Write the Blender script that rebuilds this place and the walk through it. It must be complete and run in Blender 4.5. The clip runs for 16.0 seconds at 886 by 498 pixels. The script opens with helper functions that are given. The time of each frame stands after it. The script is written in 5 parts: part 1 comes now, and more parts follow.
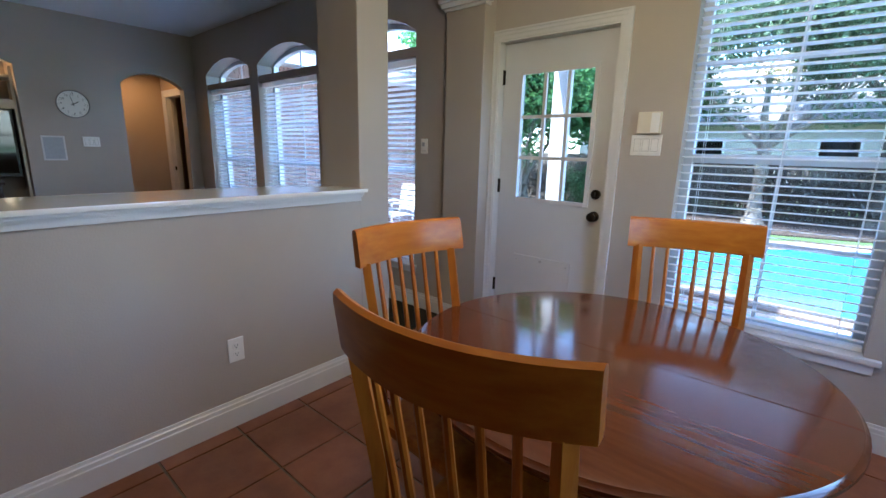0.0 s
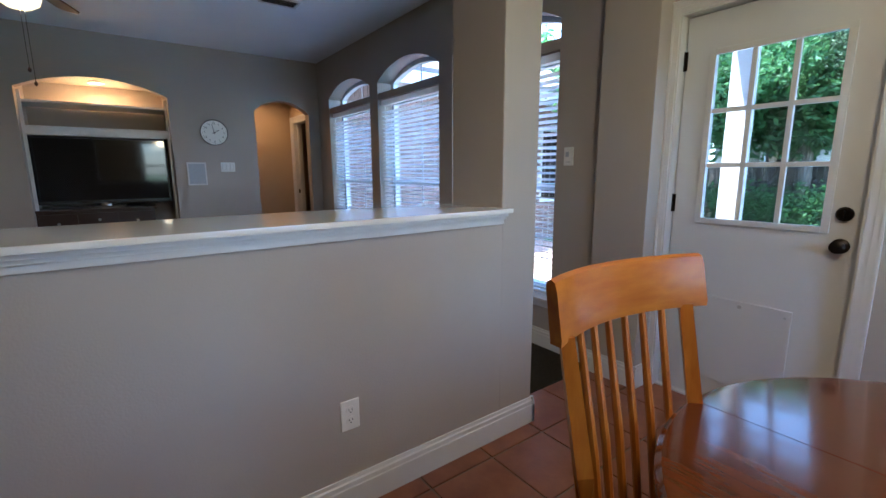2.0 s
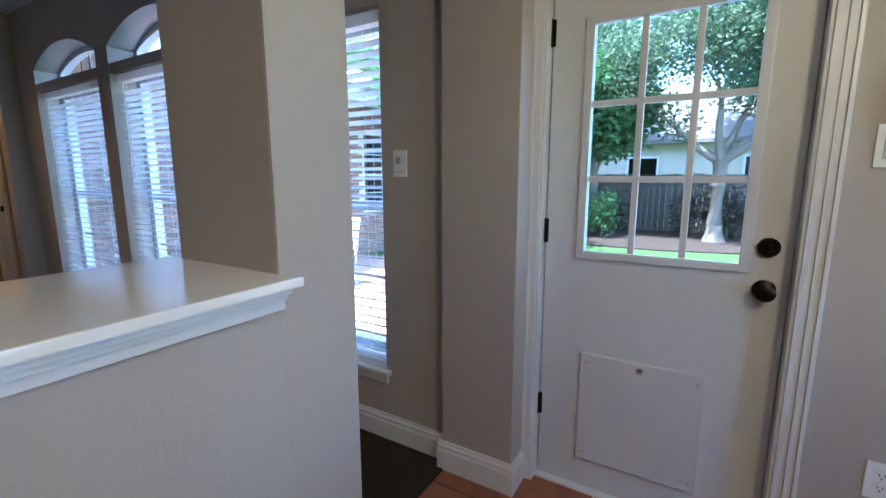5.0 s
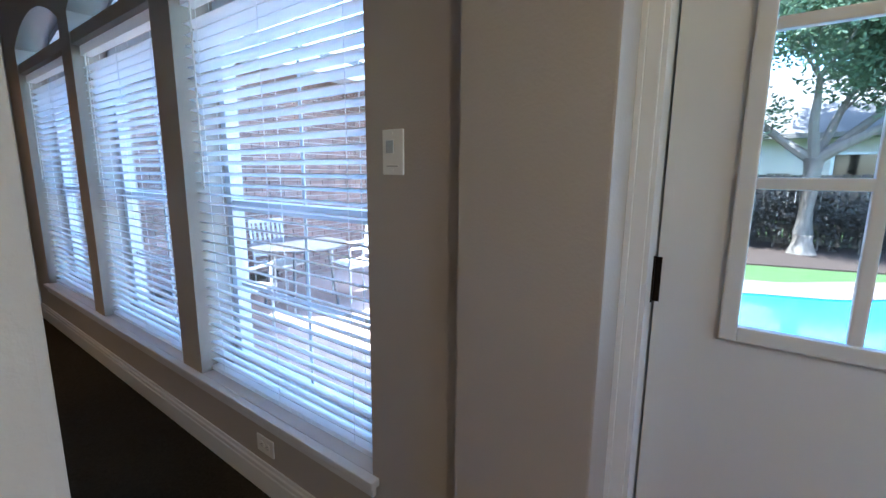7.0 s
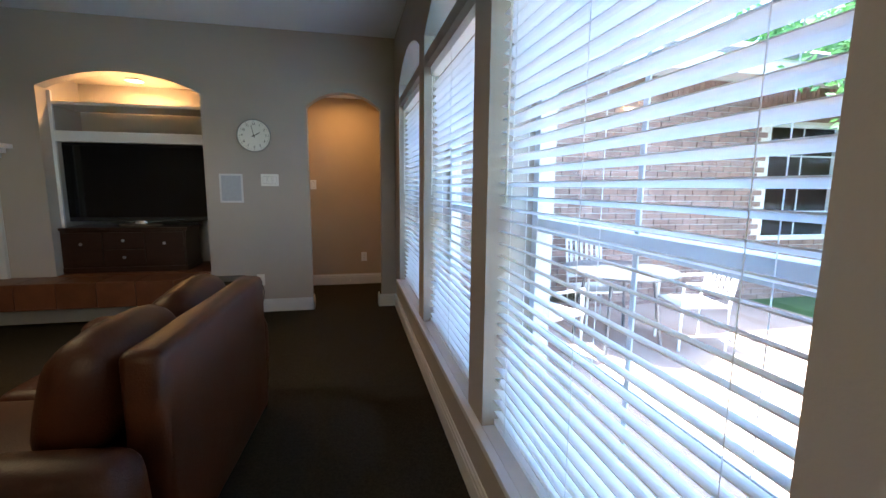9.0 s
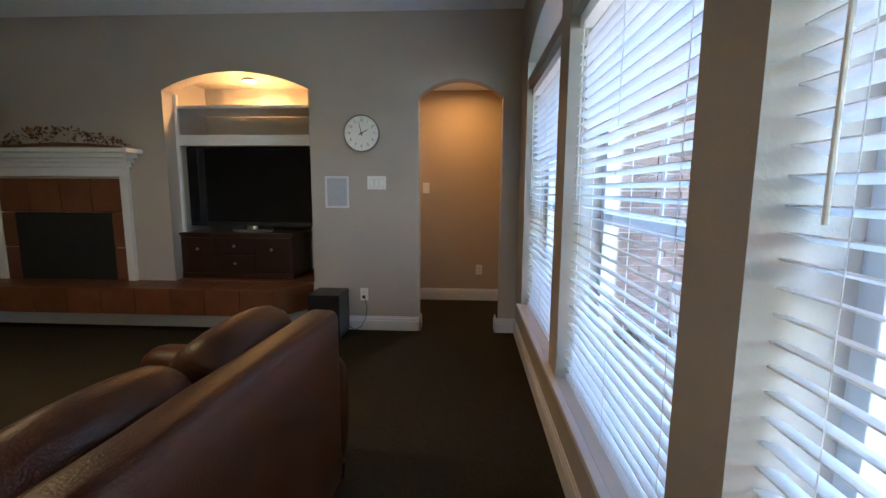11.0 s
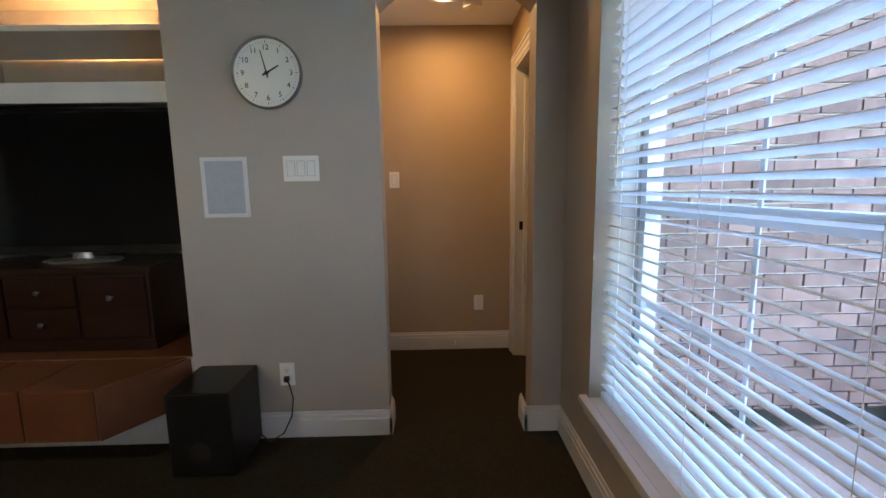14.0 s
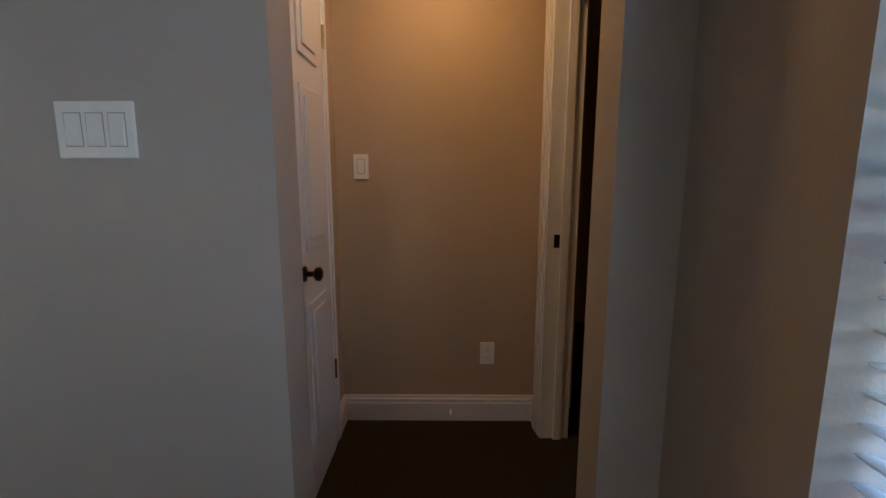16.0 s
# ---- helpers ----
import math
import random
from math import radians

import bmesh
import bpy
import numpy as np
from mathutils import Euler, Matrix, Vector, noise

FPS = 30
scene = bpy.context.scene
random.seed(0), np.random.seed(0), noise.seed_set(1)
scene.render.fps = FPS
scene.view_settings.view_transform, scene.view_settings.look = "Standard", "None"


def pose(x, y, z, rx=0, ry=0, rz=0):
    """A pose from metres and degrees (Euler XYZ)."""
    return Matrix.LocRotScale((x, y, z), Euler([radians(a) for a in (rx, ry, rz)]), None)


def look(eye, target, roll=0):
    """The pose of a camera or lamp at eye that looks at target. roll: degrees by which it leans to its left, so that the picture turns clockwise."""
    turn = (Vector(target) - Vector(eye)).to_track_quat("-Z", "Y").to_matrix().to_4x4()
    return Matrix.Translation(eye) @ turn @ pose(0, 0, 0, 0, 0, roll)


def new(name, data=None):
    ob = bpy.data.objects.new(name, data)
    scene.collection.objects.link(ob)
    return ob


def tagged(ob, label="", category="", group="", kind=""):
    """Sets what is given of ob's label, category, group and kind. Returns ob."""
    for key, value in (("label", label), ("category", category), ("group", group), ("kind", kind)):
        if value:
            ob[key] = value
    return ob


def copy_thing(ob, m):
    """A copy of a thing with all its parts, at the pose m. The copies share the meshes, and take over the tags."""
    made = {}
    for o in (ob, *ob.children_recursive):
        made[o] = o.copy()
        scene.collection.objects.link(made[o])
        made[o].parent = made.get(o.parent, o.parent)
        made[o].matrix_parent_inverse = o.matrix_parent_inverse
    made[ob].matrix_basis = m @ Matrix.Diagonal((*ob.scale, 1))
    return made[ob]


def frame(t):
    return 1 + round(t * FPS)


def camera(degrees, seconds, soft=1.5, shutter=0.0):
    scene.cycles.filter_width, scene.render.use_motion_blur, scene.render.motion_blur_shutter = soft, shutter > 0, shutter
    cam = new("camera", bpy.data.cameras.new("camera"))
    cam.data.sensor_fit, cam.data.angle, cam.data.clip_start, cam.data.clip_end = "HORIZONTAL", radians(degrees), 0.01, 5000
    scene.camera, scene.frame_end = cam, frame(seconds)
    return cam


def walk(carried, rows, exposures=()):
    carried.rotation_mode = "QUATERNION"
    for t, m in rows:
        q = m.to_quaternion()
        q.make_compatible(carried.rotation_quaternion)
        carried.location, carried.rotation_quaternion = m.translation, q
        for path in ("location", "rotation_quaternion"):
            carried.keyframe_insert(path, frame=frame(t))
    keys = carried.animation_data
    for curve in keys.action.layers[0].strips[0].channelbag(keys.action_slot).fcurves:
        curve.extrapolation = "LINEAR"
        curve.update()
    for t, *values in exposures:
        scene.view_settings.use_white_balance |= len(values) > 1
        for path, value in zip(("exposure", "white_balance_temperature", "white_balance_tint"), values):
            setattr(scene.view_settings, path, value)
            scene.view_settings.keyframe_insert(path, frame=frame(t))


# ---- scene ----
cam = camera(91.2, 16.0)
EXPOSURE = [(0.0, 4.05, 5200, 10), (2.0, 4.02, 5150, 10), (4.0, 4.15, 4950, 7), (7.0, 4.05, 5250, 8), (8.0, 4.0, 5550, 6), (8.5, 4.2, 5800, 6), (12.0, 4.5, 6100, 7), (14.0, 4.5, 6050, 6), (15.5, 4.2, 6000, 8), (16.0, 3.98, 5600, 8)]
PATH = [
    (0, (-2.726, -1.953, 1.317), (-1.234, -0.696, 0.879), 1.4),
    (0.5, (-2.698, -1.924, 1.293), (-1.342, -0.509, 0.893), 0.5),
    (0.7, (-2.648, -1.873, 1.305), (-1.351, -0.405, 0.899), 0.2),
    (1, (-2.633, -1.769, 1.283), (-1.392, -0.25, 0.895), -0.2),
    (1.5, (-2.65, -1.61, 1.305), (-1.447, -0.06, 0.918), 0.2),
    (2, (-2.492, -1.388, 1.264), (-1.329, 0.2, 0.912), -0.3),
    (2.5, (-2.347, -1.183, 1.266), (-1.155, 0.385, 0.921), -0.9),
    (3, (-2.441, -1.052, 1.295), (-1.042, 0.336, 0.955), 0.1),
    (3.5, (-2.375, -0.88, 1.307), (-0.795, 0.299, 0.97), 0.4),
    (4, (-2.132, -0.819, 1.295), (-0.489, 0.275, 0.972), -0.1),
    (6.5, (-1.193, -0.454, 1.305), (0.52, 0.519, 0.96), 0.6),
    (7, (-0.99, -0.358, 1.3), (0.587, 0.822, 0.96), 0.5),
    (7.5, (-0.844, -0.324, 1.285), (0.438, 1.179, 0.973), 0.0),
    (8, (-0.703, -0.16, 1.27), (0.256, 1.569, 0.972), 0.2),
    (8.5, (-0.706, 0.001, 1.305), (0.027, 1.837, 1.0), 0.9),
    (9, (-0.626, 0.189, 1.282), (-0.203, 2.123, 0.998), 0.5),
    (9.5, (-0.562, 0.406, 1.264), (-0.406, 2.381, 0.993), 0.4),
    (12, (-0.622, 1.48, 1.279), (-0.749, 3.458, 1.01), 0.3),
    (12.5, (-0.653, 1.804, 1.282), (-0.715, 3.784, 1.008), 1.0),
    (13, (-0.683, 2.089, 1.316), (-0.711, 4.066, 1.013), 1.1),
    (13.5, (-0.712, 2.406, 1.283), (-0.718, 4.384, 0.988), 1.5),
    (14, (-0.762, 2.716, 1.233), (-0.724, 4.696, 0.954), -0.9),
    (14.5, (-0.766, 3.036, 1.287), (-0.735, 5.01, 0.964), -0.5),
    (15, (-0.703, 3.298, 1.24), (-0.744, 5.279, 0.967), -0.4),
    (15.5, (-0.723, 3.575, 1.265), (-0.666, 5.549, 0.95), 0.9),
    (16, (-0.643, 3.84, 1.227), (-0.658, 5.816, 0.917), 0.0),
]
walk(cam, [(t, look(eye, target, roll)) for t, eye, target, roll in PATH], exposures=EXPOSURE)

# ---- world, sun, lights ----
world = bpy.data.worlds.new("sky")
scene.world = world
world.use_nodes = True
wn = world.node_tree.nodes
wl = world.node_tree.links
sky = wn.new("ShaderNodeTexSky")
sky.sky_type = "NISHITA"
sky.sun_disc = False
sky.sun_elevation, sky.sun_rotation = radians(66), radians(300)
wn["Background"].inputs["Strength"].default_value = 0.15
wl.new(sky.outputs["Color"], wn["Background"].inputs["Color"])

sun_data = bpy.data.lights.new("sun", "SUN")
sun_data.energy, sun_data.angle, sun_data.color = 2.9, radians(0.6), (1.0, 0.95, 0.86)
sun = new("sun", sun_data)
sun.matrix_world = look((-3.4, 2, 9), (0, 0, 0))


def lamp(name, x, y, z, watts, color, size, down=True, spread=170):
    """A round area lamp that shines down."""
    data = bpy.data.lights.new(name, "AREA")
    data.shape, data.size, data.energy, data.color = "DISK", size, watts, color
    data.spread = radians(spread)
    ob = new(name, data)
    ob.matrix_world = pose(x, y, z)
    return ob


def bulb_light(name, x, y, z, watts, color, radius):
    data = bpy.data.lights.new(name, "POINT")
    data.energy, data.color, data.shadow_soft_size = watts, color, radius
    ob = new(name, data)
    ob.location = (x, y, z)
    return ob


WARM = (1.0, 0.50, 0.17)
lamp("niche_lamp", -2.60, 5.06, 2.240, 1.05, WARM, 0.10)
lamp("hall_lamp", -0.68, 5.47, 2.345, 0.30, (1.0, 0.46, 0.14), 0.12)
lamp("fan_lamp", -2.88, 2.47, 2.2585, 0.8, (1.0, 0.72, 0.38), 0.12)
bulb_light("chandelier_lamp", -1.57, -1.57, 2.02, 3.0, (1.0, 0.72, 0.38), 0.12)

# ---- materials ----


def material(name, color, rough=0.5, color2=None, scale=8.0, detail=4.0, bump=0.0, bump_scale=60.0,
             metal=0.0, coat=0.0, stretch=(1, 1, 1), per_object=0.0, spec=0.5, rough_var=0.0):
    """A surface with two scales of variation: blotches of color2, fine relief."""
    m = bpy.data.materials.new(name)
    m.use_nodes = True
    n, l = m.node_tree.nodes, m.node_tree.links
    b = n["Principled BSDF"]
    b.inputs["Roughness"].default_value = rough
    b.inputs["Metallic"].default_value = metal
    b.inputs["Coat Weight"].default_value = coat
    b.inputs["Coat Roughness"].default_value = 0.08
    b.inputs["Specular IOR Level"].default_value = spec
    co = n.new("ShaderNodeTexCoord")
    mp = n.new("ShaderNodeMapping")
    mp.inputs["Scale"].default_value = stretch
    l.new(co.outputs["Object"], mp.inputs["Vector"])
    vec = mp.outputs["Vector"]
    if per_object:
        info = n.new("ShaderNodeObjectInfo")
        add = n.new("ShaderNodeVectorMath")
        add.operation = "ADD"
        mul = n.new("ShaderNodeMath")
        mul.operation = "MULTIPLY"
        mul.inputs[1].default_value = 37.0
        l.new(info.outputs["Random"], mul.inputs[0])
        l.new(vec, add.inputs[0])
        l.new(mul.outputs[0], add.inputs[1])
        vec = add.outputs[0]
    c2 = color2 or tuple(c * 0.86 for c in color)
    nz = n.new("ShaderNodeTexNoise")
    nz.inputs["Scale"].default_value = scale
    nz.inputs["Detail"].default_value = detail
    nz.inputs["Roughness"].default_value = 0.6
    l.new(vec, nz.inputs["Vector"])
    ramp = n.new("ShaderNodeValToRGB")
    ramp.color_ramp.elements[0].position, ramp.color_ramp.elements[1].position = 0.32, 0.68
    ramp.color_ramp.elements[0].color = (*c2, 1)
    ramp.color_ramp.elements[1].color = (*color, 1)
    l.new(nz.outputs["Fac"], ramp.inputs["Fac"])
    out = ramp.outputs["Color"]
    if per_object:
        hsv = n.new("ShaderNodeHueSaturation")
        rng = n.new("ShaderNodeMapRange")
        rng.inputs["To Min"].default_value, rng.inputs["To Max"].default_value = 1 - per_object, 1 + per_object
        l.new(info.outputs["Random"], rng.inputs["Value"])
        l.new(rng.outputs["Result"], hsv.inputs["Value"])
        l.new(out, hsv.inputs["Color"])
        out = hsv.outputs["Color"]
    l.new(out, b.inputs["Base Color"])
    if rough_var:
        rr = n.new("ShaderNodeMapRange")
        rr.inputs["To Min"].default_value, rr.inputs["To Max"].default_value = rough - rough_var, rough + rough_var
        l.new(nz.outputs["Fac"], rr.inputs["Value"])
        l.new(rr.outputs["Result"], b.inputs["Roughness"])
    if bump:
        fine = n.new("ShaderNodeTexNoise")
        fine.inputs["Scale"].default_value = bump_scale
        fine.inputs["Detail"].default_value = 3.0
        l.new(vec, fine.inputs["Vector"])
        bp = n.new("ShaderNodeBump")
        bp.inputs["Strength"].default_value = bump
        bp.inputs["Distance"].default_value = 0.004
        l.new(fine.outputs["Fac"], bp.inputs["Height"])
        l.new(bp.outputs["Normal"], b.inputs["Normal"])
    return m


def glowing(name, color, strength):
    m = bpy.data.materials.new(name)
    m.use_nodes = True
    b = m.node_tree.nodes["Principled BSDF"]
    b.inputs["Base Color"].default_value = (0.9, 0.85, 0.75, 1)
    b.inputs["Emission Color"].default_value = (*color, 1)
    b.inputs["Emission Strength"].default_value = strength
    return m


def thin_glass(name, tint=(0.97, 0.985, 0.985)):
    """A clear pane: more gloss at grazing angles."""
    m = bpy.data.materials.new(name)
    m.use_nodes = True
    n, l = m.node_tree.nodes, m.node_tree.links
    n.remove(n["Principled BSDF"])
    tr, gl, mix, lw, pw, mul = (n.new(k) for k in ("ShaderNodeBsdfTransparent", "ShaderNodeBsdfGlossy", "ShaderNodeMixShader", "ShaderNodeLayerWeight", "ShaderNodeMath", "ShaderNodeMath"))
    tr.inputs["Color"].default_value = (*tint, 1)
    gl.inputs["Roughness"].default_value = 0.02
    lw.inputs["Blend"].default_value = 0.5
    pw.operation, mul.operation = "POWER", "MULTIPLY_ADD"
    pw.inputs[1].default_value = 5.0
    mul.inputs[1].default_value, mul.inputs[2].default_value = 0.8, 0.03
    l.new(lw.outputs["Facing"], pw.inputs[0])
    l.new(pw.outputs[0], mul.inputs[0])
    l.new(mul.outputs[0], mix.inputs[0])
    l.new(tr.outputs[0], mix.inputs[1])
    l.new(gl.outputs[0], mix.inputs[2])
    l.new(mix.outputs[0], n["Material Output"].inputs["Surface"])
    return m


def leafy(name, color, color2, through_part=0.35):
    """Leaves and thin slats: some light passes through."""
    m = material(name, color, 0.55, color2, scale=3.0, per_object=0.0)
    n, l = m.node_tree.nodes, m.node_tree.links
    b = n["Principled BSDF"]
    tl, mix = n.new("ShaderNodeBsdfTranslucent"), n.new("ShaderNodeMixShader")
    mix.inputs[0].default_value = through_part
    tl.inputs["Color"].default_value = (*color, 1)
    l.new(b.outputs[0], mix.inputs[1])
    l.new(tl.outputs[0], mix.inputs[2])
    l.new(mix.outputs[0], n["Material Output"].inputs["Surface"])
    return m


PAINT = material("wall_paint", (0.43, 0.385, 0.342), 0.60, (0.405, 0.36, 0.32), scale=1.6, bump=0.22, bump_scale=130)
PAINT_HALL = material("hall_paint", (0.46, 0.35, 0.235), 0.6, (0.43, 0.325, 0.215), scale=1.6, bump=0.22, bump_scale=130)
# white ceiling with the blue of bounced skylight mixed into its colour
CEIL = material("ceiling_sky_tint", (0.88, 0.91, 0.95), 0.8, (0.86, 0.89, 0.93), scale=2, bump=0.4, bump_scale=110)
TRIM = material("trim_paint", (0.68, 0.68, 0.69), 0.32, (0.645, 0.645, 0.655), scale=5, bump=0.03, bump_scale=30)
LEDGE = material("ledge_gloss_paint", (0.80, 0.79, 0.77), 0.12, (0.76, 0.75, 0.73), scale=5, bump=0.03, bump_scale=14, coat=0.4)
DOOR = material("door_paint", (0.62, 0.625, 0.645), 0.38, (0.595, 0.60, 0.62), scale=3, bump=0.05, bump_scale=40)
PLASTIC = material("white_plastic", (0.82, 0.81, 0.78), 0.35, (0.79, 0.78, 0.75), scale=20)
IVORY = material("ivory_plastic", (0.72, 0.66, 0.54), 0.4, (0.69, 0.63, 0.51), scale=20)
CARPET = material("carpet_pile", (0.046, 0.038, 0.027), 0.98, (0.026, 0.022, 0.016), scale=90, detail=6, bump=1.0, bump_scale=420, spec=0.1)
TILE = material("terracotta_tile", (0.27, 0.105, 0.052), 0.34, (0.19, 0.066, 0.034), scale=7, bump=0.15, bump_scale=40, per_object=0.14, rough_var=0.08)
# terracotta again, its colour darkened for the dim west side of the room
TILE_DIM = material("terracotta_tile_dim", (0.165, 0.060, 0.028), 0.34, (0.115, 0.040, 0.019), scale=7, bump=0.15, bump_scale=40, per_object=0.14, rough_var=0.08)
GROUT = material("grout", (0.20, 0.155, 0.125), 0.9, (0.15, 0.115, 0.09), scale=20, bump=0.3)
OAK = material("honey_oak", (0.40, 0.142, 0.014), 0.33, (0.28, 0.077, 0.008), scale=5, detail=8, stretch=(7, 7, 0.8), bump=0.05, coat=0.05, spec=0.22)
OAK_X = material("honey_oak_crest", (0.40, 0.146, 0.015), 0.30, (0.28, 0.080, 0.008), scale=5, detail=8, stretch=(0.8, 7, 7), bump=0.05, coat=0.06, spec=0.22)
CHERRY = material("cherry_tabletop", (0.10, 0.026, 0.008), 0.13, (0.066, 0.016, 0.005), scale=5, detail=8, stretch=(8, 0.7, 8), bump=0.02, coat=0.35, spec=0.45, rough_var=0.04)
DARKWOOD = material("dark_wood", (0.032, 0.011, 0.006), 0.35, (0.018, 0.006, 0.004), scale=5, detail=8, stretch=(0.7, 8, 8), bump=0.05, coat=0.2)
LEATHER = material("brown_leather", (0.066, 0.018, 0.005), 0.42, (0.038, 0.010, 0.0035), scale=4.5, detail=5, bump=0.35, bump_scale=150, rough_var=0.10, spec=0.35)
BLACK = material("black_plastic", (0.012, 0.012, 0.013), 0.35, (0.008, 0.008, 0.009), scale=30)
SCREEN = material("screen_glass", (0.004, 0.004, 0.005), 0.06, (0.004, 0.004, 0.005), scale=3)
BRONZE = material("dark_bronze", (0.022, 0.016, 0.013), 0.35, (0.012, 0.009, 0.008), scale=30, metal=0.8)
RIM = material("grey_rim", (0.16, 0.16, 0.17), 0.35, (0.11, 0.11, 0.12), scale=30, metal=0.5)
CLOCK_RIM = material("clock_rim", (0.24, 0.23, 0.22), 0.4, (0.19, 0.18, 0.175), scale=20, metal=0.2)
STEEL = material("brushed_steel", (0.52, 0.52, 0.53), 0.28, (0.44, 0.44, 0.45), scale=40, metal=1.0)
BRASS = material("brass", (0.58, 0.38, 0.13), 0.25, (0.42, 0.26, 0.08), scale=40, metal=1.0)
SILVER = material("silver_plastic", (0.55, 0.55, 0.57), 0.25, (0.5, 0.5, 0.52), scale=20, metal=0.7)
GRILLE = material("speaker_cloth", (0.44, 0.47, 0.52), 0.8, (0.40, 0.43, 0.48), scale=40, bump=0.4, bump_scale=700)
FIREBOX_SHADE = material("firebox_shade", (0.012, 0.011, 0.010), 0.9, (0.006, 0.006, 0.006), scale=6, bump=0.5)
SLAT = leafy("blind_slat", (0.93, 0.94, 0.95), (0.92, 0.93, 0.94), 0.42)
VINYL = material("window_vinyl", (0.64, 0.67, 0.70), 0.4, (0.60, 0.63, 0.66), scale=10)
GLASS = thin_glass("window_glass")
# grey tint added only to dim the bright outdoors seen through the pane
GLASS_DIM = thin_glass("dimming_glass", (0.72, 0.74, 0.74))
BRICK = material("brick", (0.27, 0.175, 0.145), 0.85, (0.17, 0.105, 0.088), scale=14, bump=0.6, bump_scale=90, per_object=0.30)
BRICK_FAR = material("brick_far", (0.27, 0.17, 0.14), 0.85, (0.16, 0.10, 0.083), scale=5, bump=0.5, bump_scale=90)
MORTAR = material("mortar", (0.66, 0.64, 0.61), 0.95, (0.56, 0.54, 0.51), scale=20, bump=0.4)
PATIO = material("patio_stone", (0.40, 0.29, 0.235), 0.85, (0.31, 0.215, 0.17), scale=2.2, detail=6, bump=0.4, bump_scale=50)
COPING = material("coping_stone", (0.17, 0.125, 0.10), 0.8, (0.13, 0.095, 0.078), scale=4, bump=0.4, bump_scale=50)
LAWN = material("lawn_grass", (0.062, 0.12, 0.030), 0.95, (0.042, 0.085, 0.02), scale=3.5, detail=8, bump=1.0, bump_scale=200)
MULCH = material("mulch", (0.055, 0.035, 0.025), 0.95, (0.03, 0.02, 0.014), scale=25, bump=1.0, bump_scale=80)
WATER = material("pool_water", (0.05, 0.23, 0.33), 0.05, (0.07, 0.28, 0.38), scale=1.5, bump=0.12, bump_scale=3.0)
POOLTILE = material("pool_tile_band", (0.03, 0.20, 0.42), 0.2, (0.02, 0.14, 0.34), scale=20)
FENCE = material("weathered_fence", (0.125, 0.105, 0.085), 0.9, (0.075, 0.062, 0.052), scale=6, stretch=(6, 6, 0.6), bump=0.4, per_object=0.25)
BARK = material("pale_bark", (0.23, 0.20, 0.165), 0.9, (0.13, 0.11, 0.09), scale=6, stretch=(3, 3, 0.7), bump=0.7, bump_scale=40)
LEAF = leafy("oak_leaf", (0.115, 0.175, 0.095), (0.065, 0.115, 0.055))
LEAF_DARK = leafy("hedge_leaf", (0.050, 0.040, 0.034), (0.028, 0.030, 0.020), 0.2)
LEAF_LIME = leafy("lime_leaf", (0.085, 0.21, 0.060), (0.045, 0.12, 0.035))
PALM = leafy("palm_leaf", (0.06, 0.11, 0.04), (0.04, 0.08, 0.025))
WHITE_METAL = material("white_metal", (0.66, 0.66, 0.65), 0.4, (0.60, 0.60, 0.59), scale=12)
SIDING = material("pale_siding", (0.48, 0.45, 0.42), 0.8, (0.42, 0.39, 0.36), scale=2)
SHINGLE = material("roof_shingle", (0.20, 0.185, 0.175), 0.95, (0.13, 0.12, 0.115), scale=9, bump=0.6)
GARLAND = material("dried_flowers", (0.19, 0.085, 0.03), 0.9, (0.07, 0.035, 0.016), scale=40, bump=0.8)
CLOCKFACE = material("clock_face", (0.80, 0.80, 0.77), 0.4, (0.78, 0.78, 0.75), scale=6)
SEAM = material("plate_seam", (0.40, 0.39, 0.37), 0.6)
INK = material("black_ink", (0.02, 0.02, 0.02), 0.6)
LIT_GLASS = glowing("lit_lamp_glass", (1.0, 0.72, 0.30), 0.16)
LIT_CAN = glowing("lit_downlight", (1.0, 0.66, 0.30), 3.0)

# ---- mesh helpers ----


def box(bm, x0, x1, y0, y1, z0, z1, bevel=0.0):
    r = bmesh.ops.create_cube(bm, size=1.0)
    vs = r["verts"]
    for v in vs:
        v.co = Vector(((x0 + x1) / 2 + v.co.x * (x1 - x0), (y0 + y1) / 2 + v.co.y * (y1 - y0), (z0 + z1) / 2 + v.co.z * (z1 - z0)))
    if bevel:
        es = list({e for v in vs for e in v.link_edges})
        bmesh.ops.bevel(bm, geom=es, offset=bevel, segments=2, affect="EDGES", profile=0.7)
    return bm


def extrude_poly(bm, pts, a0, a1, axis):
    """A flat outline made thick along an axis. x: (y, z) points; y: (x, z); z: (x, y)."""
    def at(p, a):
        return {"x": (a, p[0], p[1]), "y": (p[0], a, p[1]), "z": (p[0], p[1], a)}[axis]
    lo, hi = [bm.verts.new(at(p, a0)) for p in pts], [bm.verts.new(at(p, a1)) for p in pts]
    bm.faces.new(lo), bm.faces.new(list(reversed(hi)))
    k = len(pts)
    for i in range(k):
        bm.faces.new((lo[i], hi[i], hi[(i + 1) % k], lo[(i + 1) % k]))
    return bm


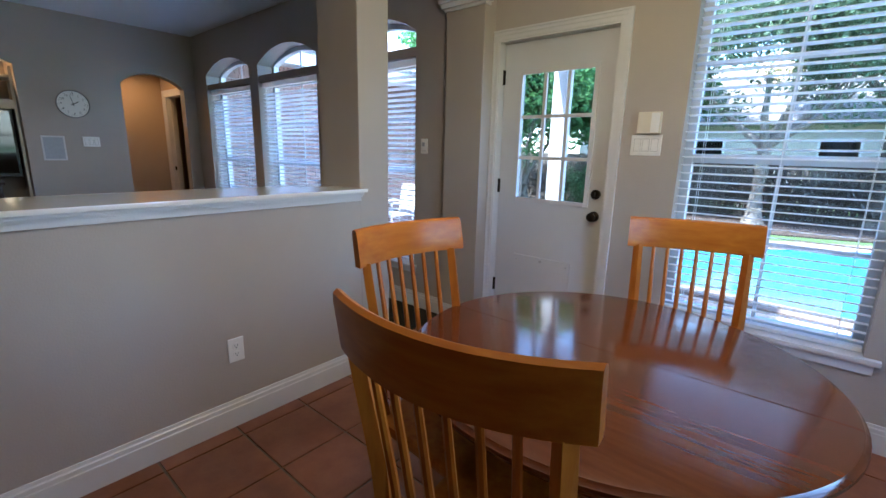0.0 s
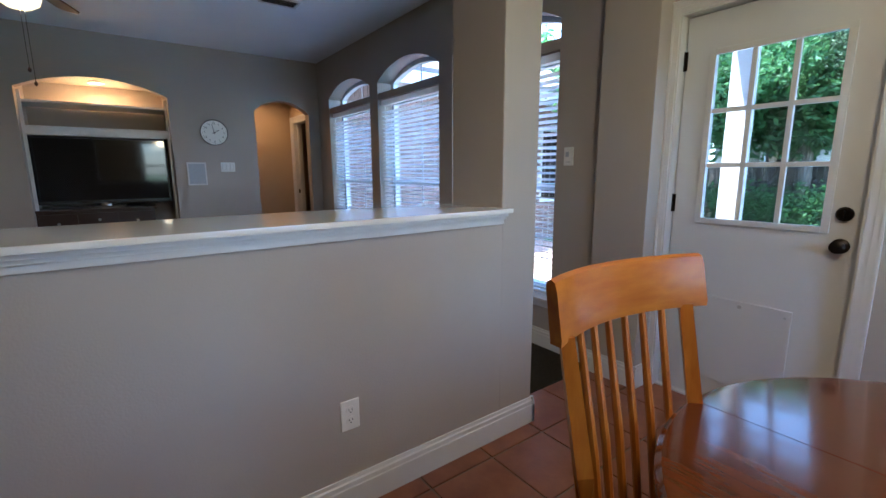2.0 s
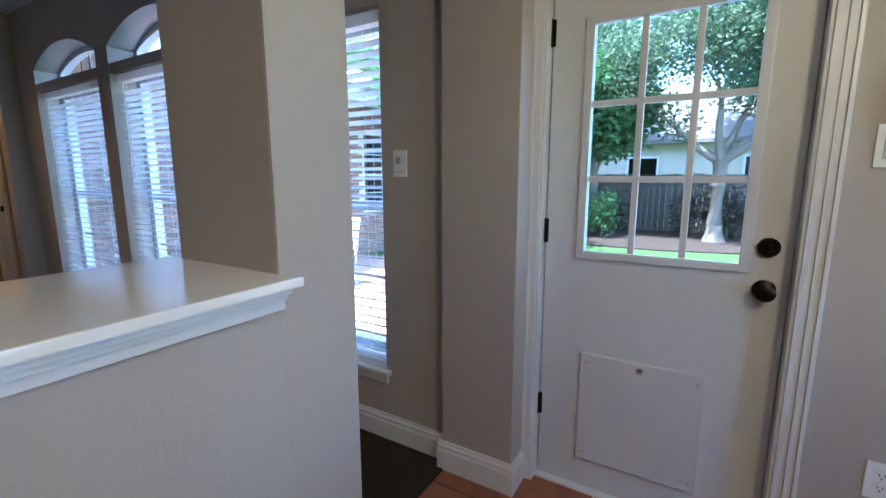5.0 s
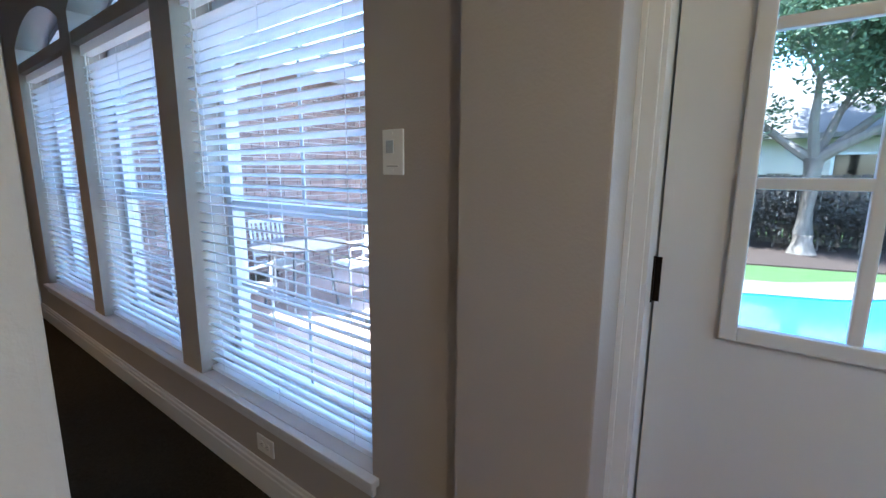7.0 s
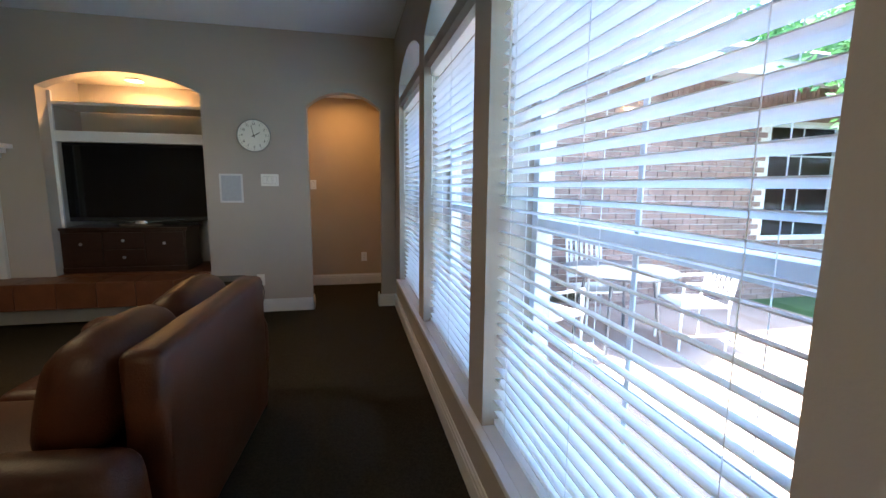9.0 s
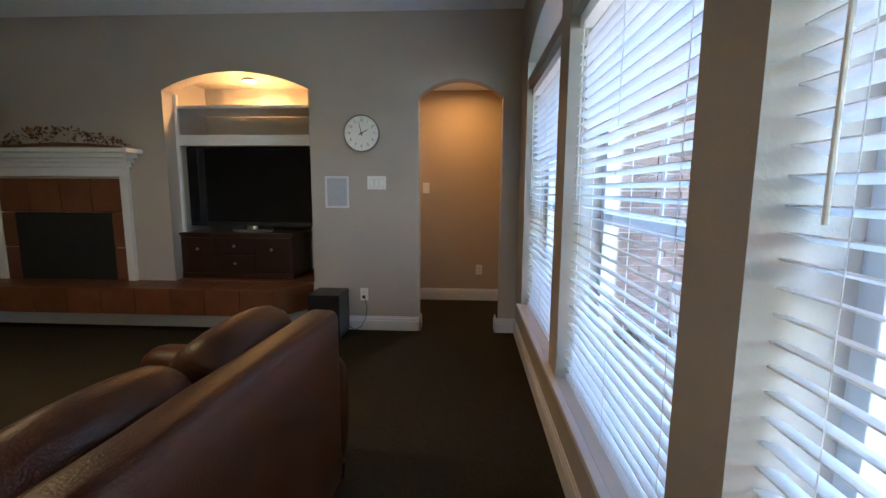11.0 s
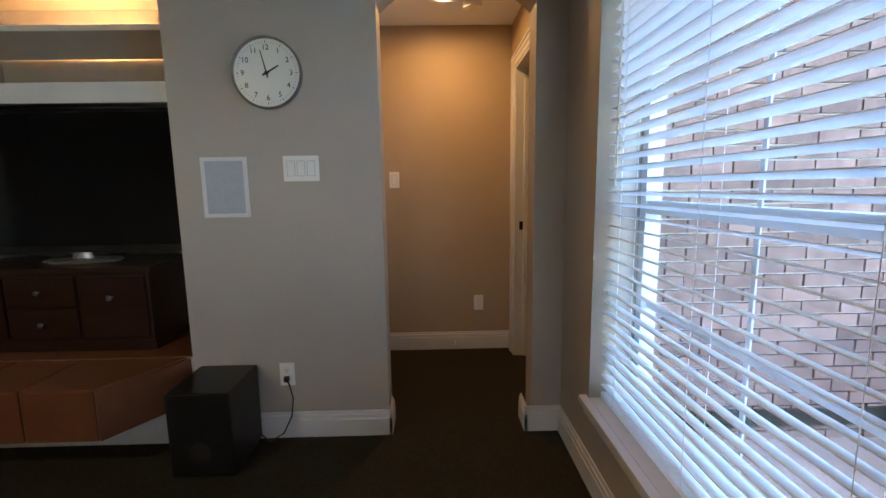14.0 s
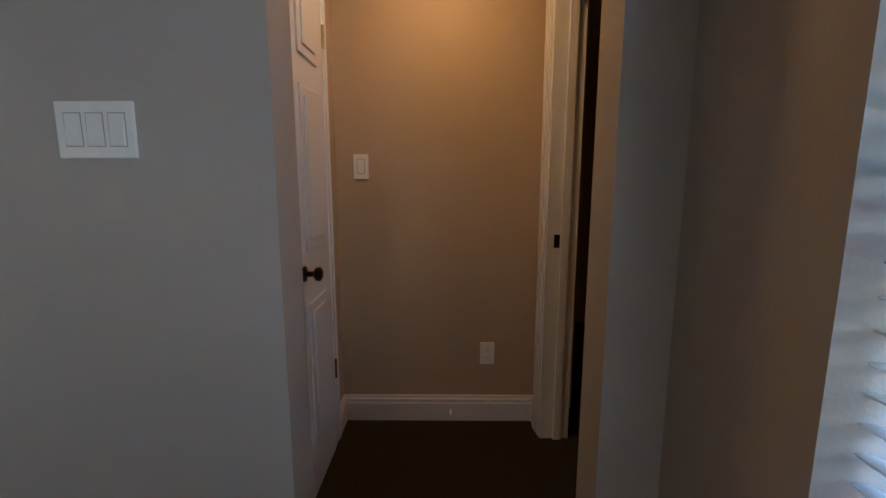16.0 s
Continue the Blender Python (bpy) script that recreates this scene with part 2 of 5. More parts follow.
def tube(bm, points, radii, sides=10, cap=True):
    """A round bar along a line of points."""
    rings = []
    pts = [Vector(p) for p in points]
    for i, p in enumerate(pts):
        d = (pts[min(i + 1, len(pts) - 1)] - pts[max(i - 1, 0)]).normalized()
        q = d.to_track_quat("Z", "Y")
        r = radii[i] if isinstance(radii, (list, tuple)) else radii
        rings.append([bm.verts.new(p + q @ Vector((r * math.cos(2 * math.pi * k / sides), r * math.sin(2 * math.pi * k / sides), 0))) for k in range(sides)])
    for a, b in zip(rings, rings[1:]):
        for k in range(sides):
            bm.faces.new((a[k], a[(k + 1) % sides], b[(k + 1) % sides], b[k]))
    if cap:
        bm.faces.new(list(reversed(rings[0]))), bm.faces.new(rings[-1])
    return bm


def lathe(bm, profile, cx=0.0, cy=0.0, sides=24):
    """(radius, z) points turned about an upright axis."""
    rings = [[bm.verts.new((cx + r * math.cos(2 * math.pi * k / sides), cy + r * math.sin(2 * math.pi * k / sides), z)) for k in range(sides)] for r, z in profile]
    for a, b in zip(rings, rings[1:]):
        for k in range(sides):
            bm.faces.new((a[k], a[(k + 1) % sides], b[(k + 1) % sides], b[k]))
    bm.faces.new(list(reversed(rings[0]))), bm.faces.new(rings[-1])
    return bm


def mesh_of(name, bm, mat, smooth=False):
    me = bpy.data.meshes.new(name)
    bmesh.ops.recalc_face_normals(bm, faces=bm.faces)
    bm.to_mesh(me)
    bm.free()
    me.materials.append(mat)
    if smooth:
        for p in me.polygons:
            p.use_smooth = True
        me.set_sharp_from_angle(angle=radians(38))
    return me


def part(name, bm, mat, parent=None, label="", smooth=False):
    ob = new(name, mesh_of(name, bm, mat, smooth))
    if parent:
        ob.parent = parent
    if label:
        ob["label"] = label
    return ob


def thing(name, label, category, group="", kind="", at=(0, 0, 0), rz=0.0):
    ob = new(name)
    ob.empty_display_size = 0.1
    ob.matrix_world = pose(*at, 0, 0, rz)
    return tagged(ob, label, category, group, kind)


def structure(name, bm, mat, label, category="wall"):
    return tagged(part(name, bm, mat), label, category, kind="structure")


def arch_points(u0, u1, spring, apex, steps=18):
    """Points of a segmental arch from u1 back to u0."""
    half, rise = (u1 - u0) / 2, apex - spring
    rad = (half * half + rise * rise) / (2 * rise)
    mid, c = (u0 + u1) / 2, apex - rad
    a = math.asin(half / rad)
    return [(mid + rad * math.sin(a - 2 * a * i / steps), c + rad * math.cos(a - 2 * a * i / steps)) for i in range(steps + 1)]


def wall_with_openings(bm, axis, a0, a1, u0, u1, top, openings):
    """A wall from u0 to u1. openings: (u0, u1, sill, spring, apex); apex None: a square head."""
    cur = u0
    for o0, o1, sill, spring, apex in sorted(openings):
        if o0 > cur:
            extrude_poly(bm, [(cur, 0), (o0, 0), (o0, top), (cur, top)], a0, a1, axis)
        if sill > 0:
            extrude_poly(bm, [(o0, 0), (o1, 0), (o1, sill), (o0, sill)], a0, a1, axis)
        if apex is None:
            extrude_poly(bm, [(o0, spring), (o1, spring), (o1, top), (o0, top)], a0, a1, axis)
        else:
            extrude_poly(bm, [(o0, top)] + [(o1, top)] + arch_points(o0, o1, spring, apex), a0, a1, axis)
        cur = o1
    if cur < u1:
        extrude_poly(bm, [(cur, 0), (u1, 0), (u1, top), (cur, top)], a0, a1, axis)
    return bm


# ---- the plan ----
XW, XB, XO = -0.14, -0.06, 0.12     # living wall face, breakfast wall face, outer face
Y1, Y1B = 4.77, 4.91                # clock wall, its hall face
Y2 = 5.94                           # back of the hall
CH = 2.74                           # ceiling
WEST, SOUTH = -7.0, -3.2
HALL_L, HALL_R, HALL_CH = -1.17, -0.19, 2.36
WINDOWS = [(0.545, 1.68), (1.875, 3.015), (3.205, 4.385)]
SILL, BAR0, BAR1, SPRING, APEX = 0.368, 2.03, 2.10, 2.215, 2.37
BK = (-2.25, -1.37, 0.44, 2.30)     # breakfast window
SW = (-1.95, -0.85, 0.90, 2.10)     # window in the breakfast end wall
DOOR_Y0, DOOR_Y1, DOOR_H = -0.975, -0.18, 2.05

bm = bmesh.new()
wall_with_openings(bm, "x", XW, XO, 0.20, Y1, CH, [(a, b, SILL, SPRING, APEX) for a, b in WINDOWS])
structure("wall_east_living", bm, PAINT, "greige painted wall with three tall arched windows")
bm = bmesh.new()
wall_with_openings(bm, "x", XB, XO, SOUTH - 0.14, -0.13, CH, [(BK[0], BK[1], BK[2], BK[3], None), (DOOR_Y0 - 0.025, DOOR_Y1 + 0.025, 0, DOOR_H + 0.02, None)])
structure("wall_east_breakfast", bm, PAINT, "greige painted wall with a back door and a window")
bm = bmesh.new()
box(bm, -0.19, XO, -0.13, 0.20, 0, CH, 0.006)
structure("pilaster", bm, PAINT, "greige painted pilaster at the passage", "pilaster")
bm = bmesh.new()
wall_with_openings(bm, "y", Y1, Y1B, WEST, XO, CH, [(-3.26, -1.955, 0.43, 2.125, 2.275), (-1.005, -0.288, 0, 2.05, 2.20)])
structure("wall_clock", bm, PAINT, "greige painted wall with an arched niche and an arched doorway")
bm = bmesh.new()
box(bm, -2.85, -1.15, 0.0, 0.36, 0, 1.07)
box(bm, WEST, -2.85, 0.0, 0.36, 0, CH)
box(bm, -1.15, -0.93, 0.0, 0.36, 0, CH, 0.008)
structure("half_wall", bm, PAINT, "greige half wall with a pier, between breakfast corner and living room")
bm = bmesh.new()
box(bm, -2.852, -1.148, 0.002, 0.358, 2.36, CH - 0.004)
box(bm, -0.932, -0.208, 0.002, 0.198, 2.36, CH - 0.004)
box(bm, -1.25, -1.148, 0.20, 0.37, 2.34, CH - 0.004)
structure("header_beam", bm, PAINT, "greige painted header over the openings", "beam")
bm = bmesh.new()
box(bm, WEST - 0.14, WEST, SOUTH - 0.14, Y1B, 0, CH)
structure("wall_west", bm, PAINT, "plain greige painted wall")
bm = bmesh.new()
wall_with_openings(bm, "y", SOUTH - 0.14, SOUTH, WEST, XB, CH, [(SW[0], SW[1], SW[2], SW[3], None)])
structure("wall_south", bm, PAINT, "greige painted wall with one window")
bm = bmesh.new()
box(bm, WEST - 0.14, XO + 0.02, SOUTH - 0.14, Y1B, CH, CH + 0.15)
structure("ceiling", bm, CEIL, "white textured ceiling", "ceiling")
bm = bmesh.new()
box(bm, HALL_L - 0.1, XO, Y1B, Y2 + 0.12, HALL_CH, HALL_CH + 0.15)
structure("ceiling_hall", bm, CEIL, "low white ceiling of the small hall", "ceiling")
# unseen gable, added to throw the house's shadow over the patio
bm = bmesh.new()
extrude_poly(bm, [(WEST - 0.6, 2.86), (XO + 0.10, 2.86), (-2.7, 5.2)], SOUTH - 0.6, Y1B + 0.1, "y")
structure("roof_unseen", bm, SHINGLE, "unseen shingle roof added to shade the patio", "roof")
# the hall
HD = (5.00, 5.79)
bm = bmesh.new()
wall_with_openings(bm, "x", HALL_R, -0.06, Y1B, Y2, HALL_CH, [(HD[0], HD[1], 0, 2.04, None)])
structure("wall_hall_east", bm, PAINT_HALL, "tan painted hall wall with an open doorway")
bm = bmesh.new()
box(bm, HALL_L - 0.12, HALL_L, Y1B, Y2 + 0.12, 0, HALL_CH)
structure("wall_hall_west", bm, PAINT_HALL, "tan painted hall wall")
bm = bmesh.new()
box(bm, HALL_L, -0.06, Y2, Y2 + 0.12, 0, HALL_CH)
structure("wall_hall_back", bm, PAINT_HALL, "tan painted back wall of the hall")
bm = bmesh.new()
box(bm, 2.2, 2.3, Y1B + 0.25, 7.5, 0, HALL_CH)
box(bm, -0.06, 2.3, 7.5, 7.6, 0, HALL_CH)
box(bm, -0.06, 0.04, Y2 + 0.12, 7.5, 0, HALL_CH)
box(bm, -0.06, 2.3, Y1B + 0.14, Y1B + 0.24, 0, HALL_CH)
structure("wall_dark_room", bm, PAINT_HALL, "plain walls of the unlit room")
bm = bmesh.new()
box(bm, XO, 2.3, Y1B + 0.14, 7.6, HALL_CH, HALL_CH + 0.15)
box(bm, -0.06, XO, Y2 + 0.12, 7.6, HALL_CH, HALL_CH + 0.15)
structure("ceiling_dark_room", bm, CEIL, "plain ceiling of the unlit room", "ceiling")
# floors
bm = bmesh.new()
box(bm, WEST, XO, 0.187, Y1B, -0.10, 0.006)
box(bm, HALL_L, 2.3, Y1B, 7.6, -0.10, 0)
structure("floor_carpet", bm, CARPET, "dark brown cut-pile carpet", "floor")
bm = bmesh.new()
box(bm, WEST, XO, SOUTH - 0.14, 0.187, -0.10, -0.008)
floor_tile = structure("floor_tiled", bm, GROUT, "terracotta tiled floor with grey grout", "floor")

# ---- baseboards, casings, sills ----


def baseboard(name, axis, a, out, u0, u1, h=0.135, z0=0.0):
    """A stepped baseboard on a wall face at a; out: the side it stands out to."""
    bm = bmesh.new()
    prof = [(0, 0), (0.016, 0), (0.016, h * 0.70), (0.013, h * 0.73), (0.013, h * 0.86), (0.008, h * 0.90), (0.006, h), (0, h)]
    lo, hi = [], []
    for d, z in prof:
        p = a + out * d
        lo.append(bm.verts.new((p, u0, z0 + z) if axis == "x" else (u0, p, z0 + z)))
        hi.append(bm.verts.new((p, u1, z0 + z) if axis == "x" else (u1, p, z0 + z)))
    bm.faces.new(lo), bm.faces.new(list(reversed(hi)))
    for i in range(len(prof)):
        j = (i + 1) % len(prof)
        bm.faces.new((lo[i], lo[j], hi[j], hi[i]))
    return structure(name, bm, TRIM, "white stepped wooden baseboard", "baseboard")


baseboard("baseboard", "x", XW, -1, 0.20, Y1)
baseboard("baseboard", "x", XB, -1, SOUTH, DOOR_Y0 - 0.10)
baseboard("baseboard", "x", -0.19, -1, -0.146, 0.216)
baseboard("baseboard", "y", -0.13, -1, -0.19, XB)
baseboard("baseboard", "y", 0.20, 1, -0.19, XW)
baseboard("baseboard", "y", Y1, -1, -1.94, -0.99)
baseboard("baseboard", "y", Y1, -1, -0.325, XW)
baseboard("baseboard", "x", -1.005, 1, Y1 - 0.016, Y1B)
baseboard("baseboard", "x", -0.31, -1, Y1 - 0.016, Y1B)
baseboard("baseboard", "y", 0.0, -1, WEST, -0.914)
baseboard("baseboard", "x", -0.93, 1, -0.016, 0.376)
baseboard("baseboard", "y", 0.36, 1, WEST, -0.914)
baseboard("baseboard", "y", Y2, -1, HALL_L, HALL_R)
baseboard("baseboard", "x", HALL_R, -1, HD[1] + 0.09, Y2)
baseboard("baseboard", "x", HALL_L, 1, 5.80, Y2)
baseboard("baseboard", "x", WEST, 1, 0.36, Y1)
baseboard("baseboard", "y", SOUTH, 1, WEST, XB)

# capitals on pier and pilaster
for x0, x1, y0, y1 in ((-1.15, -0.93, 0.0, 0.36), (-0.19, -0.14, -0.13, 0.20)):
    bm = bmesh.new()
    for k, (z0, z1, o) in enumerate(((2.265, 2.285, 0.012), (2.285, 2.315, 0.03), (2.315, 2.34, 0.045))):
        box(bm, x0 - o, x1 + (o if x1 < -0.5 else 0), y0 - o, y1 + o, z0, z1, 0.004)
    structure("trim_capital", bm, TRIM, "white moulded capital", "trim")

# ledge on the half wall
bm = bmesh.new()
box(bm, -2.90, -1.135, -0.055, 0.405, 1.084, 1.104, 0.004)
ledge = structure("trim_ledge", bm, LEDGE, "glossy white painted ledge on the half wall", "ledge")
bm = bmesh.new()
for o, z0, z1 in ((0.040, 1.070, 1.084), (0.026, 1.056, 1.070), (0.014, 1.034, 1.056)):
    box(bm, -2.86 - o, -1.150, -o, 0.0, z0, z1, 0.003)
    box(bm, -2.86, -1.150, 0.36, 0.36 + o, z0, z1, 0.003)
part("moulding", bm, TRIM, ledge, "stepped white moulding under the ledge")
# thin lining board at the opening's far jamb
bm = bmesh.new()
box(bm, -2.852, -2.838, -0.004, 0.364, 1.104, 2.36)
structure("trim_jamb", bm, TRIM, "white painted corner of the opening", "trim")

# ---- windows and blinds ----


def window(name, axis, a_in, a_out, u0, u1, z0, z1, arch=None, cols=2, glass=GLASS, label=""):
    """A sash window. a_in: the side of the frame towards the room."""
    w = thing(name, label or "white vinyl sash window with thin grilles", "window", kind="structure")

    def bar(nm, b0, b1, c0, c1, d0, d1, parent):
        bm = bmesh.new()
        if axis == "x":
            box(bm, d0, d1, b0, b1, c0, c1, 0.003)
        else:
            box(bm, b0, b1, d0, d1, c0, c1, 0.003)
        return part(nm, bm, VINYL, parent)
    f = 0.045
    for b0, b1, c0, c1 in ((u0, u0 + f, z0, z1), (u1 - f, u1, z0, z1), (u0 + f, u1 - f, z0, z0 + f), (u0 + f, u1 - f, z1 - f, z1)):
        bar("window_frame", b0, b1, c0, c1, a_in, a_out, w)
    zm = z0 + (z1 - z0) * 0.47
    bar("meeting_rail", u0 + f, u1 - f, zm - 0.024, zm + 0.024, a_in + 0.004, a_out - 0.004, w)
    mid = (a_in + a_out) / 2
    for i in range(1, cols):
        u = u0 + (u1 - u0) * i / cols
        bar("grille", u - 0.009, u + 0.009, z0 + f, zm - 0.024, mid - 0.009, mid - 0.003, w)
        bar("grille", u - 0.009, u + 0.009, zm + 0.024, z1 - f, mid - 0.009, mid - 0.003, w)
    for c0, c1 in ((z0 + f, zm - 0.024), (zm + 0.024, z1 - f)):
        zz = (c0 + c1) / 2
        bar("grille", u0 + f, u1 - f, zz - 0.009, zz + 0.009, mid - 0.0088, mid - 0.0032, w)
        bm = bmesh.new()
        if axis == "x":
            box(bm, mid, mid + 0.005, u0 + f - 0.004, u1 - f + 0.004, c0 - 0.004, c1 + 0.004)
        else:
            box(bm, u0 + f - 0.004, u1 - f + 0.004, mid, mid + 0.005, c0 - 0.004, c1 + 0.004)
        p = part("pane", bm, glass, w)
        p.visible_shadow = False
    if arch:
        base, spring, apex = arch
        outer = arch_points(u0, u1, spring, apex)
        inner = arch_points(u0 + f, u1 - f, spring, apex - f)
        bm = bmesh.new()
        extrude_poly(bm, outer + list(reversed(inner)), a_in, a_out, "x")
        part("arched_frame", bm, VINYL, w)
        for b0, b1, c0, c1 in ((u0, u0 + f, base, spring), (u1 - f, u1, base, spring), (u0 + f, u1 - f, base, base + f)):
            bar("window_frame", b0, b1, c0, c1, a_in, a_out, w)
        um = (u0 + u1) / 2
        bar("grille", um - 0.009, um + 0.009, base + f, apex - f, mid - 0.009, mid - 0.003, w)
        bm = bmesh.new()
        extrude_poly(bm, [(u0 + f, base + f), (u1 - f, base + f)] + inner, mid, mid + 0.005, "x")
        p = part("pane", bm, GLASS, w)
        p.visible_shadow = False
    return w


def blind(axis, a, u0, u1, z0, z1, wand_u, tilt=-16.0, pitch=0.0435, sign=1, label="white wide-slat blind, slats open"):
    """A blind of wide slats. a: the middle of the slats."""
    b = thing("window_blind", label, "blind", group="window blinds", at=(a, (u0 + u1) / 2, z0) if axis == "x" else ((u0 + u1) / 2, a, z0), rz=0 if axis == "x" else (90 if sign > 0 else -90))
    half = (u1 - u0) / 2 - 0.006
    h = z1 - z0
    bm = bmesh.new()
    box(bm, -0.030, 0.026, -half, half, h - 0.055, h - 0.002, 0.004)
    part("headrail", bm, SLAT, b)
    bm = bmesh.new()
    box(bm, -0.025, 0.025, -half, half, 0.006, 0.026, 0.004)
    part("bottom_rail", bm, SLAT, b)
    bm = bmesh.new()
    prof = [(-0.025, -0.0016), (-0.012, 0.0010), (0.0, 0.0020), (0.012, 0.0010), (0.025, -0.0016)]
    top = [(x, z + 0.0028) for x, z in reversed(prof)]
    c, s = math.cos(radians(tilt)), math.sin(radians(tilt))
    outline = [(x * c - z * s, x * s + z * c) for x, z in prof + top]
    extrude_poly(bm, outline, -half, half, "y")
    me = mesh_of("slat", bm, SLAT)
    k = int((h - 0.10) / pitch)
    rnd = random.Random(int(abs(u0) * 100))
    for i in range(k):
        o = new("slat", me)
        o.parent = b
        o.location = (0, 0, 0.050 + i * pitch + rnd.uniform(-0.001, 0.001))
        o.rotation_euler = (rnd.uniform(-0.0015, 0.0015), radians(rnd.uniform(-1.5, 1.5)), 0)
    for u in (-half * 0.78, 0.0, half * 0.78):
        for x in (-0.0275, 0.0275):
            bm = bmesh.new()
            tube(bm, [(x, u, 0.02), (x, u, h - 0.05)], 0.0011, 5)
            part("ladder_cord", bm, SLAT, b)
    bm = bmesh.new()
    tube(bm, [(-0.034, wand_u, h - 0.06), (-0.036, wand_u, h - 0.80)], 0.0042, 8)
    part("tilt_wand", bm, PLASTIC, b)
    return b


for i, (u0, u1) in enumerate(WINDOWS):
    window("window_%d" % (i + 1), "x", 0.035, 0.095, u0, u1, SILL, BAR0, (BAR1, SPRING, APEX), label="tall white window with an arched top light")
    bm = bmesh.new()
    box(bm, XW + 0.004, 0.10, u0, u1, BAR0, BAR1, 0.004)
    structure("trim_transom", bm, PAINT, "greige transom bar under the arched light", "trim")
    blind("x", -0.070, u0, u1, SILL + 0.004, BAR0, (u1 - u0) / 2 - 0.10)
bm = bmesh.new()
box(bm, XW - 0.035, XW, 0.515, 4.415, SILL - 0.024, SILL + 0.002, 0.006)
for u0, u1 in WINDOWS:
    box(bm, XW, 0.033, u0 + 0.001, u1 - 0.001, SILL - 0.010, SILL + 0.002)
box(bm, XW - 0.016, XW, 0.53, 4.40, SILL - 0.065, SILL - 0.024, 0.004)
structure("window_sill", bm, TRIM, "long white window sill with an apron", "window sill")

window("window_4", "x", 0.035, 0.095, BK[0], BK[1], BK[2], BK[3], glass=GLASS_DIM, label="white vinyl window onto the pool")
blind("x", -0.005, BK[0], BK[1], BK[2] + 0.004, BK[3], -(BK[1] - BK[0]) / 2 + 0.08, tilt=-6)
bm = bmesh.new()
box(bm, XB - 0.035, XB, BK[0] - 0.06, BK[1] + 0.06, BK[2] - 0.024, BK[2] + 0.002, 0.006)
box(bm, XB, 0.033, BK[0] + 0.001, BK[1] - 0.001, BK[2] - 0.010, BK[2] + 0.002)
box(bm, XB - 0.016, XB, BK[0] - 0.04, BK[1] + 0.04, BK[2] - 0.075, BK[2] - 0.024, 0.004)
structure("window_sill", bm, TRIM, "white window sill with an apron", "window sill")
window("window_5", "y", SOUTH - 0.10, SOUTH - 0.05, SW[0], SW[1], SW[2], SW[3], label="white window in the end wall")

# ---- back door ----
door = thing("door_1", "white back door with a nine-light window and a pet door", "door", kind="structure", at=(0.0, DOOR_Y1, 0.0))
W = DOOR_Y1 - DOOR_Y0
GL0, GL1, GZ0, GZ1 = -0.125, -0.685, 0.985, 1.865      # the glazed part, from the hinge
bm = bmesh.new()
for y0, y1, z0, z1 in ((-0.003, GL0 - 0.02, 0.012, 2.043), (GL1 + 0.02, -W, 0.012, 2.043), (GL0 - 0.02, GL1 + 0.02, 0.012, GZ0 + 0.02), (GL0 - 0.02, GL1 + 0.02, GZ1 - 0.02, 2.043)):
    box(bm, 0.0, 0.044, min(y0, y1), max(y0, y1), z0, z1)
part("slab", bm, DOOR, door)
bm = bmesh.new()
for y0, y1, z0, z1 in ((GL0, GL0 - 0.03, GZ0, GZ1), (GL1, GL1 + 0.03, GZ0, GZ1), (GL0 - 0.03, GL1 + 0.03, GZ0, GZ0 + 0.03), (GL0 - 0.03, GL1 + 0.03, GZ1 - 0.03, GZ1)):
    box(bm, -0.012, 0.0, min(y0, y1), max(y0, y1), z0, z1, 0.004)
part("glazing_frame", bm, DOOR, door)
for i in (1, 2):
    y = GL0 - 0.03 + (GL1 - GL0 + 0.06) * i / 3
    bm = bmesh.new()
    box(bm, -0.004, 0.018, y - 0.011, y + 0.011, GZ0 + 0.03, GZ1 - 0.03, 0.004)
    part("muntin", bm, DOOR, door)
    z = GZ0 + 0.03 + (GZ1 - GZ0 - 0.06) * i / 3
    bm = bmesh.new()
    box(bm, -0.003, 0.017, GL1 + 0.03, GL0 - 0.03, z - 0.011, z + 0.011, 0.004)
    part("muntin", bm, DOOR, door)
bm = bmesh.new()
box(bm, 0.019, 0.024, GL1 + 0.021, GL0 - 0.021, GZ0 + 0.021, GZ1 - 0.021)
p = part("pane", bm, GLASS_DIM, door)
p.visible_shadow = False
pet = None
bm = bmesh.new()
box(bm, -0.011, 0.0, -0.60, -0.165, 0.14, 0.60, 0.003)
pet = part("pet_door_cover", bm, DOOR, door, "white screwed-on pet door cover")
bm = bmesh.new()
for y, z in ((-0.19, 0.565), (-0.575, 0.565), (-0.19, 0.175), (-0.575, 0.175)):
    tube(bm, [(-0.014, y, z), (-0.010, y, z)], 0.006, 8)
tube(bm, [(-0.020, -0.385, 0.575), (-0.010, -0.385, 0.575)], 0.010, 10)
part("screw", bm, STEEL, pet, "steel screws")
for z, nm in ((1.075, "deadbolt"), (0.935, "door_knob")):
    bm = bmesh.new()
    y = -W + 0.065
    if nm == "deadbolt":
        tube(bm, [(0, y, z), (-0.012, y, z), (-0.020, y, z)], [0.031, 0.031, 0.024], 20)
        box(bm, -0.040, -0.018, y - 0.004, y + 0.004, z - 0.014, z + 0.014, 0.002)
    else:
        tube(bm, [(0, y, z), (-0.008, y, z), (-0.012, y, z), (-0.016, y, z), (-0.034, y, z), (-0.044, y, z), (-0.058, y, z), (-0.066, y, z)], [0.033, 0.033, 0.026, 0.012, 0.012, 0.025, 0.028, 0.016], 20)
    part(nm, bm, BRONZE, door, "dark bronze", True)
